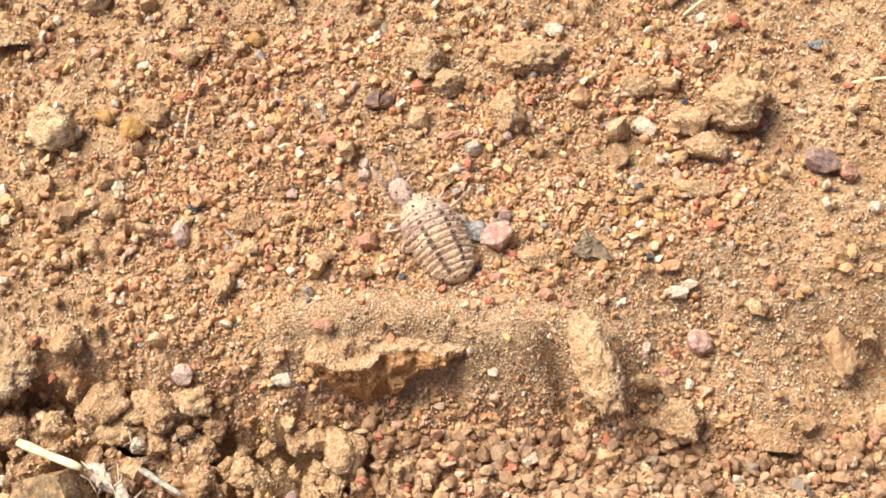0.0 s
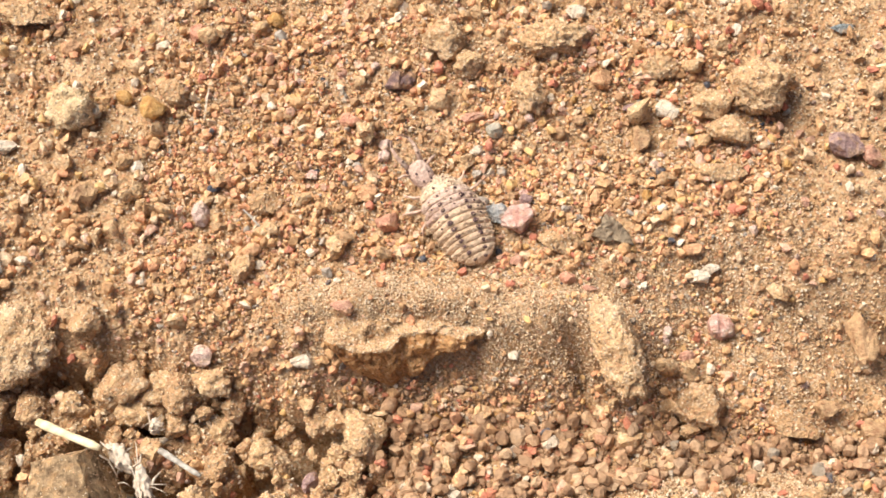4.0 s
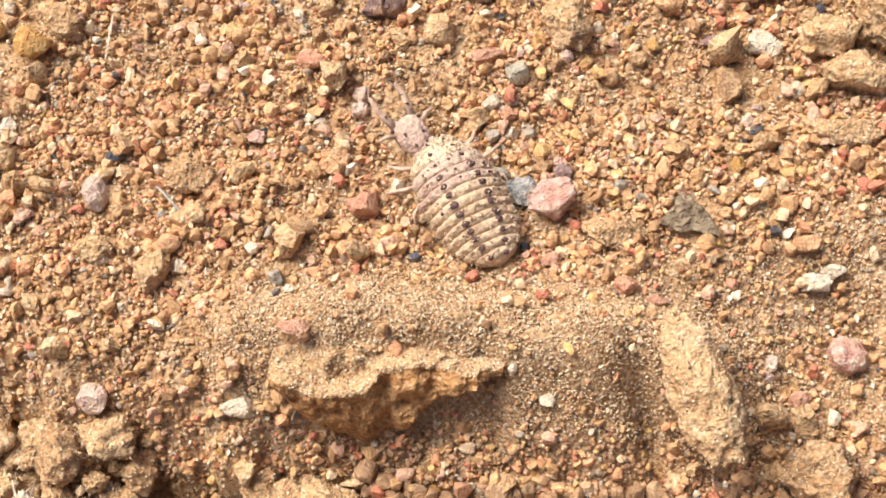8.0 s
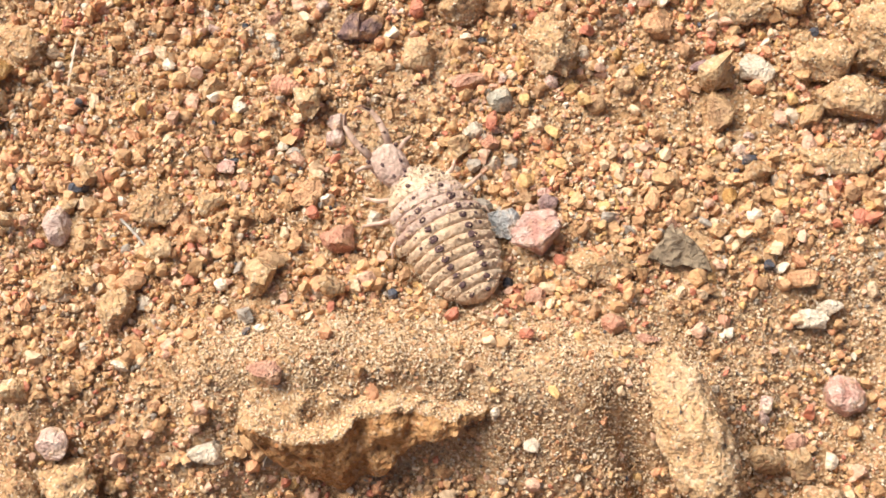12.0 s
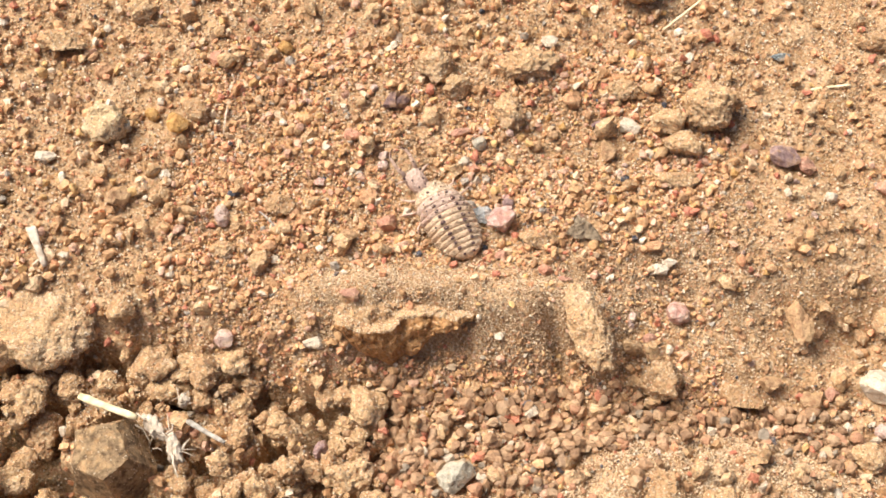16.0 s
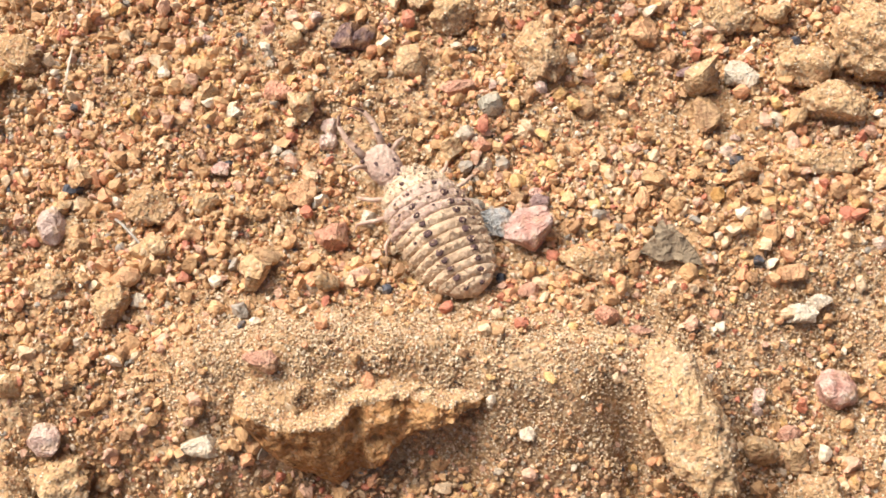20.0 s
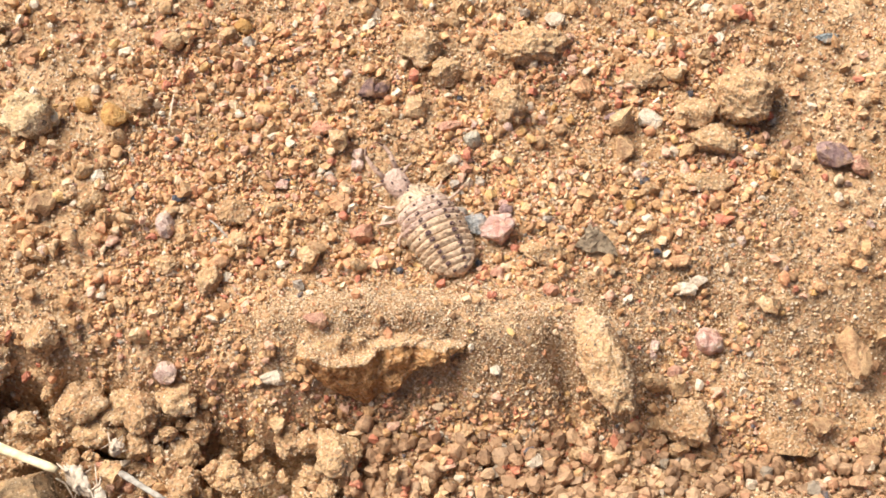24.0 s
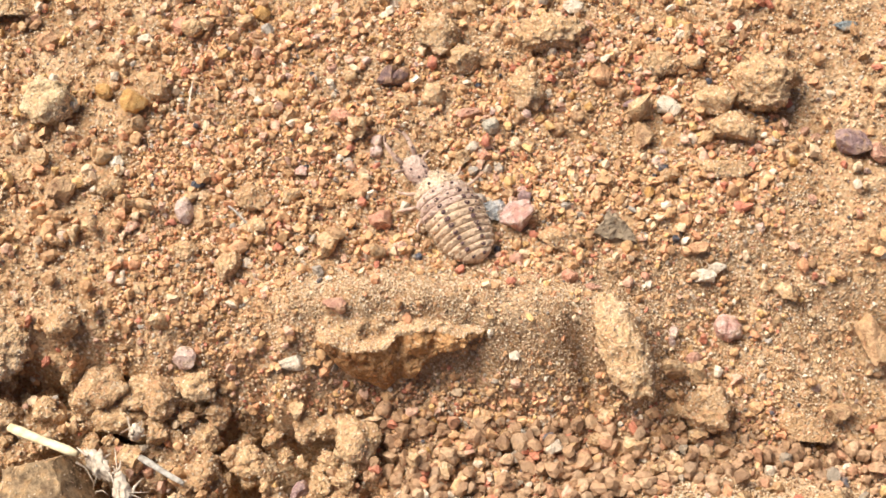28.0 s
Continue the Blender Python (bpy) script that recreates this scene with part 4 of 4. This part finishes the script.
def build_larva():
    larva = tagged(new("antlion_larva"), "plump dusty tan antlion larva with dark spots on gravel", "insect larva")
    larva.empty_display_size = 0.002
    rng = np.random.default_rng(77)
    edges = [0.0, 0.085, 0.19, 0.29, 0.375, 0.45, 0.525, 0.60, 0.67, 0.735, 0.80, 0.86, 0.92, 1.0]
    hairs = []
    for k, (t0, t1) in enumerate(zip(edges, edges[1:])):
        material = "blush" if 2 <= k <= 4 else "hide"
        bulge = 0.08 if k < 3 else 0.19
        name = "thorax_ring" if k < 3 else "abdomen_ring"
        seg = part(name, solid(name, [segment(t0, t1, k * 3.7, bulge)], material), larva)
        t = (t0 + t1) / 2
        rows = [(0.45, 0.24), (-0.45, 0.24)] if k > 2 else [(0.4, 0.13), (-0.4, 0.13)]
        rows += [(0.0, 0.09)] if 2 <= k <= 4 else []
        rows += [(0.85, 0.11), (-0.85, 0.11)] if 1 <= k <= 6 else []
        for turn, size in rows:
            size *= rng.uniform(0.8, 1.15) * (1 if k < 10 else 0.8)
            x, y, z = body_point(t + rng.uniform(-0.008, 0.008), math.pi / 2 + turn, 0.0)
            sv, sf = cut_ball(2, int(rng.integers(1000)), 4, 0.7, 0.9, 0.2)
            sv = sv * np.array([size, size * 0.82, 0.08])
            tip = np.array(Euler((0, -turn * 0.8, 0)).to_matrix())
            part("spot", solid("spot", [(sv @ tip.T + np.array([x, y, z]), sf)], "spot"), seg, "small dark brown spot")
        # bristles along both edges and over the back
        for n in range(26 if k < 10 else 8):
            a = rng.choice([rng.uniform(-0.35, 0.5), math.pi - rng.uniform(-0.35, 0.5), rng.uniform(0.3, 2.85)], p=[0.44, 0.44, 0.12])
            tt = rng.uniform(t0, t1)
            p = np.array(body_point(tt, a, 0.02))
            q = np.array(body_point(min(tt + 0.012, 1), a, rng.uniform(0.1, 0.22))) + rng.normal(0, 0.08, 3)
            hairs.append(tube([p, (p + q) / 2 + rng.normal(0, 0.02, 3), q], [0.022, 0.018, 0.006], 3))
    tagged(part("bristles", solid("bristles", hairs, "bristle"), larva, "short pale bristles along the body"), kind="stuff")

    coat = []
    for n in range(700):
        a, t = rng.uniform(0.05, 3.09), rng.random() ** 1.2 * 0.97
        p = np.array(body_point(t, a, 0.0 + 0.1 * math.sin(a)))
        gv, gf = cut_ball(1, n % 24, 6, 0.45, 0.85, 0.1)
        coat.append((gv * rng.uniform(0.03, 0.085) + p, gf))
    tagged(part("dust_coat", solid("dust_coat", coat, "hide", False), larva, "fine sand grains stuck to the skin"), kind="stuff")

    # head, turned a little, with long curved jaws
    turn = pose(-0.62 * MM, BODY_LENGTH * 0.5 * MM - 0.35 * MM, 1.3 * MM, 9, 0, 10)
    v, f = BALLS[4]
    hv = v.copy()
    hv[:, 0] *= np.where(hv[:, 1] > 0, 0.92 + 0.1 * hv[:, 1], 0.92 + 0.34 * hv[:, 1])
    hv[:, 1] = np.sign(hv[:, 1]) * np.abs(hv[:, 1]) ** 0.7 * 1.25
    hv[:, 2] *= 0.62
    hv = hv * (1 + 0.07 * fbm(v[:, 0] * 3, v[:, 1] * 3, v[:, 2] * 3, 3, 5))[:, None]
    hv = hv + np.array([0, 1.0, 0.0])
    neck = tube([(-0.15, 3.0, 1.2), (-0.4, 3.5, 1.3), (-0.62, 4.0, 1.38), (-0.75, 4.5, 1.42)], [0.95, 0.82, 0.72, 0.6], 20, 0.66)
    part("neck", solid("neck", [neck], "blush"), larva, "pinkish folded neck")
    head = part("head", solid("head", [(hv, f)], "blush"), larva, "flat pinkish brown head with dark flecks")
    head.matrix_basis = turn
    for side in (-1, 1):
        pts = [(side * 0.58, 2.0, 0.15), (side * 0.76, 2.7, 0.3), (side * 0.85, 3.35, 0.45), (side * 0.78, 3.95, 0.55), (side * 0.5, 4.4, 0.6), (side * 0.15, 4.55, 0.58)]
        jaw = part("jaw", solid("jaw", [tube(pts[:5], [0.22, 0.19, 0.16, 0.12, 0.08], 8, 0.6)], "horn"), head, "long curved amber jaw")
        part("jaw_tip", solid("jaw_tip", [tube([pts[3], pts[4], pts[5]], [0.11, 0.08, 0.015], 8, 0.7)], "horn_tip"), jaw, "dark pointed jaw tip")
        for k, (bx, by) in enumerate(((0.5, 2.6), (0.58, 3.15), (0.54, 3.75))):
            part("jaw_tooth", solid("jaw_tooth", [tube([(side * (bx + 0.25), by, 0.45), (side * (bx + 0.02), by + 0.1, 0.5)], [0.07, 0.01], 5)], "horn_tip"), jaw)
        part("feeler", solid("feeler", [tube([(side * 0.8, 1.5, 0.15), (side * 1.3, 1.7, 0.3), (side * 1.75, 1.75, 0.25)], [0.13, 0.12, 0.08], 7)], "horn"), head, "short thin feeler")
        eye = BALLS[2][0] * 0.12 + np.array([side * 0.85, 1.8, 0.25])
        part("eye", solid("eye", [(eye, BALLS[2][1])], "spot"), head, "tiny black eye cluster")
    for fx, fy in ((0.3, 0.35), (-0.3, 0.4), (0.45, 0.9), (-0.45, 1.2)):
        fv = BALLS[2][0] * np.array([0.09, 0.13, 0.05]) + np.array([fx, fy, 0.6 - 0.25 * (fx * fx) - 0.12 * (fy - 1.0) ** 2])
        part("fleck", solid("fleck", [(fv, BALLS[2][1])], "spot"), head, "dark fleck")

    def leg(points, radii):
        part("leg", solid("leg", [tube(points, radii, 7)], "horn"), larva, "thin jointed pale leg")

    for side in (-1, 1):
        leg([(side * 1.3, 3.0, 0.9), (side * 2.1, 3.35, 0.9), (side * 2.5, 3.9, 0.55), (side * 2.55, 4.3, 0.2)], [0.15, 0.12, 0.08, 0.03])
        leg([(side * 1.8, 2.1, 0.8), (side * 2.6, 2.2, 0.85), (side * 3.3, 2.6, 0.5), (side * 3.6, 2.4, 0.15)], [0.15, 0.12, 0.08, 0.03])
        leg([(side * 2.0, 1.2, 0.6), (side * 2.6, 0.8, 0.6), (side * 2.8, 0.2, 0.25)], [0.14, 0.1, 0.04])
    larva.matrix_world = pose(-2.0 * MM, -0.2 * MM, (surface(-1.8, -0.1) + 0.12) * MM, 3, 0, 31)
    return larva


build_larva()

# ---- loose pebbles, gravel and sand ----
PIT = np.array([(-1.9, -0.3)])
TURN = np.array([[math.cos(radians(31)), math.sin(radians(31))], [-math.sin(radians(31)), math.cos(radians(31))]])


def clear_of_larva(x, y, extra=0.0, jaws=True):
    q = np.stack([x - PIT[0, 0], y - PIT[0, 1]], -1) @ TURN.T
    body = (q[:, 0] / (2.15 + extra)) ** 2 + (q[:, 1] / (4.05 + extra)) ** 2 > 1
    head = (np.abs(q[:, 0] + 0.8) > 1.15 + extra) | (q[:, 1] < 3) | (q[:, 1] > 8.2)
    return body & (head if jaws else (q[:, 1] < 3) | (np.abs(q[:, 0] + 0.7) > 1) | (q[:, 1] > 6))


def clear_of_things(x, y, extra=0.0):
    """Whether no placed stone or clod covers the spot."""
    ok = np.ones(len(x), bool)
    for kx, ky, r in KEPT:
        ok &= np.hypot(x - kx, y - ky) > 0.85 * r + extra
    return ok


def scatter_pebbles():
    """Single pebbles among the gravel, each of its own."""
    rng = np.random.default_rng(5)
    kinds = ["orange", "soilstone", "soilstone", "white", "pink", "pinkred", "ochre", "orange", "orange", "pink", "red", "soilstone"]
    words = {"orange": "small dull orange pebble in loose gravel", "soilstone": "small tan pebble in loose gravel", "white": "small cream quartz pebble in loose gravel", "pink": "small pale pink pebble in loose gravel", "pinkred": "small rosy pebble in loose gravel", "ochre": "small ochre yellow pebble in loose gravel", "mauve": "small mauve pebble in loose gravel", "grey": "small grey pebble in loose gravel", "red": "small brick red pebble in loose gravel"}
    shapes = {}
    for kind in sorted(set(kinds)):
        for n in range(4):
            v, f = cut_ball(3, 900 + 31 * n + len(kind) * 7, 10, 0.45, 0.85, 0.06)
            shapes[kind, n] = mesh_from("pebble", span(v, 1, *rng.uniform(0.65, 0.95, 2)), f, kind, True, 30)
    made = 0
    while made < 300:
        x, y = rng.uniform(-30, 30), rng.uniform(-20, 20)
        if not clear_of_larva(np.array([x]), np.array([y]), 0.5)[0] or not clear_of_things(np.array([x]), np.array([y]), 0.4)[0] or (-13 < x < 12 and -12 < y < -3.8):
            continue
        kind, size = kinds[rng.integers(len(kinds))], 0.42 + 0.7 * rng.random() ** 1.8
        ob = tagged(new("pebble", shapes[kind, int(rng.integers(4))]), words[kind], "stone", "pebbles on the soil")
        m = pose(x * MM, y * MM, (surface(x, y) + 0.12 * size) * MM, *rng.uniform(0, 360, 3))
        ob.matrix_world = m @ Matrix.Diagonal((size, size, size, 1))
        made += 1


scatter_pebbles()


def grains(name, places, sizes, level, material, label, seed):
    """One object of many loose grains, at places in millimetres."""
    rng = np.random.default_rng(seed)
    shapes = [cut_ball(level, seed + 13 * k, 9, 0.4, 0.85, 0.16) for k in range(16)]
    verts, faces, base = [], [], 0
    kind = rng.integers(0, 16, len(places))
    for k, (v, f) in enumerate(shapes):
        here = np.nonzero(kind == k)[0]
        n = len(here)
        q = rng.normal(size=(n, 4))
        q /= np.linalg.norm(q, axis=1)[:, None]
        w, x, y, z = q.T
        turn = np.stack([1 - 2 * (y * y + z * z), 2 * (x * y - z * w), 2 * (x * z + y * w), 2 * (x * y + z * w), 1 - 2 * (x * x + z * z), 2 * (y * z - x * w), 2 * (x * z - y * w), 2 * (y * z + x * w), 1 - 2 * (x * x + y * y)], -1).reshape(n, 3, 3)
        stretch = rng.uniform(0.65, 1.15, (n, 1, 3))
        p = np.einsum("nij,nvj->nvi", turn, v[None] * stretch * (sizes[here] / 2)[:, None, None]) + places[here][:, None, :]
        verts.append(p.reshape(-1, 3))
        faces.append((f[None] + (np.arange(n) * len(v))[:, None, None] + base).reshape(-1, 3))
        base += n * len(v)
    me = mesh_from(name, np.concatenate(verts), np.concatenate(faces), material, False)
    return tagged(new(name, me), label, "gravel", kind="stuff")


def on_ground(rng, count, box, low, high, power, keep, sink):
    x, y = rng.uniform(box[0], box[1], count), rng.uniform(box[2], box[3], count)
    ok = keep(x, y, rng) & clear_of_larva(x, y, 0.0, high > 0.4) & clear_of_things(x, y, 0.3 * low)
    x, y = x[ok], y[ok]
    size = low + (high - low) * rng.random(len(x)) ** power
    return np.stack([x, y, ground_height(x, y) + size * (sink + 0.45 * rng.random(len(x)) ** 2) - pits(x, y)], -1), size


def mound_top(x, y):
    top = np.exp(-((((x - 20) / 13) ** 2 + ((y + 24.7) / 8.2) ** 2) ** 2))
    return rise(top + 0.12 * fbm(x / 2.5, y / 2.5, 0, 2, 111) - 0.4, 0.05)


def gravelly(x, y, rng):
    """Loose gravel is thick in the pit and on its slope, thin on the crusted ridge and the bare ground."""
    ridge = rise(x + 13, 1.2) * rise(12 - x, 1.2) * rise(-4.0 - y, 0.4) * rise(y + 12.0, 0.6)
    patch = 0.5 + 0.7 * fbm(x / 4, y / 4, 0, 2, 61)
    slope = rise(x - 8, 1.5) * rise(y + 12, 1.0) * rise(1.0 - y, 1.5)
    return rng.random(len(x)) < np.clip(patch + 0.25, 0.2, 1) * (1 - 0.93 * ridge) * (1 - 0.6 * slope) * (1 - 0.9 * mound_top(x, y)) * (1 - 0.5 * rise(x - 24, 2.0) * rise(y + 8, 3.0))


def everywhere(x, y, rng):
    return rng.random(len(x)) < np.clip(0.8 + 0.4 * fbm(x / 3, y / 3, 0, 2, 71), 0.3, 1)


def crumbs(name, places, sizes, label, seed):
    """Crumbs of earth: knobbly lumps of cemented sand, many in one object."""
    rng = np.random.default_rng(seed)
    shapes = [cut_ball(2, seed + 7 * k, 4, 0.5, 0.9, 0.34) for k in range(14)]
    verts, faces, base = [], [], 0
    for p, s in zip(places, sizes):
        v, f = shapes[int(rng.integers(14))]
        turn = np.array(Euler(rng.uniform(0, 6.28, 3)).to_matrix())
        verts.append((v * rng.uniform(0.6, 1.15, 3)) @ turn.T * s / 2 + p)
        faces.append(f + base)
        base += len(v)
    me = mesh_from(name, np.concatenate(verts), np.concatenate(faces), "soil", True, 50)
    return tagged(new(name, me), label, "gravel", kind="stuff")


def broken(x, y, rng):
    """Broken, crumbly ground in front of the ridge and in patches of the slope."""
    front = rise(-(y + 11), 1.0) * rise(-(x - 6), 4.0)
    return rng.random(len(x)) < np.clip(0.1 + 0.5 * front + 0.45 * fbm(x / 5, y / 5, 0, 2, 81), 0.0, 1) * ((np.abs(x) > 12.5) | (y < -12) | (y > -3.5))


def valley(x, y, rng):
    """Coarse rusty gravel, its colour darkened for shade, gathers in the dip between the ridge and the front mound."""
    where = rise(-(y + 12.2), 0.5) * rise(x + 10 - 0.25 * (y + 12), 1.5) * rise(31 - x, 2.0)
    return rng.random(len(x)) < where * (1 - 0.93 * mound_top(x, y)) * np.clip(0.75 + 0.6 * fbm(x / 3, y / 3, 0, 2, 91), 0.3, 1)


def crusted(x, y, rng):
    """Fine pale sand on the ridge and on top of the front mound."""
    ridge = rise(x + 14.5, 0.8) * rise(13.5 - x, 0.8) * rise(-3.6 - y, 0.4) * rise(y + 11.6, 0.4)
    slope = 0.6 * rise(x - 8, 1.5) * rise(26 - x, 2.0) * rise(y + 12, 1.0) * rise(1.0 - y, 1.5)
    return rng.random(len(x)) < np.maximum(np.maximum(ridge, slope), mound_top(x, y))


def build_gravel():
    rng = np.random.default_rng(21)
    p, s = on_ground(rng, 7500, (-26, 22, -14, 18), 0.45, 1.1, 2.9, gravelly, 0.2)
    grains("gravel", p, s, 2, "gravel", "loose angular orange and tan gravel grains", 100)
    p, s = on_ground(rng, 34000, (-26, 22, -14, 18), 0.22, 0.5, 1.3, gravelly, 0.2)
    grains("gravel", p, s, 1, "gravel", "small angular gravel grains in the pit", 150)
    p, s = on_ground(rng, 21000, (-54, 52, -33, 32), 0.36, 1.4, 3.2, lambda x, y, r: gravelly(x, y, r) & ~((np.abs(x + 2) < 24) & (y > -14) & (y < 18)), 0.2)
    grains("gravel", p, s, 1, "gravel", "loose gravel grains on the outer ground", 200)
    p, s = on_ground(rng, 6000, (-10, 34, -34, -13.4), 0.45, 1.5, 2.2, valley, 0.33)
    grains("gravel", p, s, 2, "valley", "coarse rusty gravel darkened for shade in the dip below the ridge", 250)
    p, s = on_ground(rng, 18000, (-14, 34, -34, -11.0), 0.22, 0.6, 1.4, valley, 0.2)
    grains("gravel", p, s, 1, "valley", "small rusty gravel darkened for shade in the dip below the ridge", 270)
    p, s = on_ground(rng, 5200, (-50, 50, -34, 36), 0.5, 2.0, 2.6, broken, 0.15)
    crumbs("earth_crumbs", p, s, "knobbly tan crumbs of cemented earth", 500)
    p, s = on_ground(rng, 52000, (-27, 24, -16, 19), 0.12, 0.32, 1.5, everywhere, 0.25)
    q = np.concatenate([a for a, _ in SANDED])
    r = np.concatenate([b for _, b in SANDED])
    grains("sand_grains", np.concatenate([p, q]), np.concatenate([s, r]), 0, "sand", "fine tan sand grains covering the pit", 300)
    p, s = on_ground(rng, 42000, (-15, 26, -12.5, 1), 0.1, 0.24, 1.5, crusted, 0.3)
    grains("sand_grains", p, s, 0, "crust_sand", "pale fine sand crusting the front ridge", 450)
    p, s = on_ground(rng, 24000, (6, 34, -33, -15.5), 0.14, 0.34, 1.5, crusted, 0.3)
    grains("sand_grains", p, s, 0, "crust_sand", "pale fine sand on the front mound", 480)
    p, s = on_ground(rng, 62000, (-54, 52, -33, 34), 0.2, 0.46, 1.4, lambda x, y, r: everywhere(x, y, r) & ~((np.abs(x + 1.5) < 25) & (y > -16) & (y < 19)), 0.22)
    grains("sand_grains", p, s, 0, "sand", "fine tan sand grains on the outer ground", 400)


build_gravel()


def motions():
    """Nothing in the pit moves: the larva lies still throughout."""


motions()
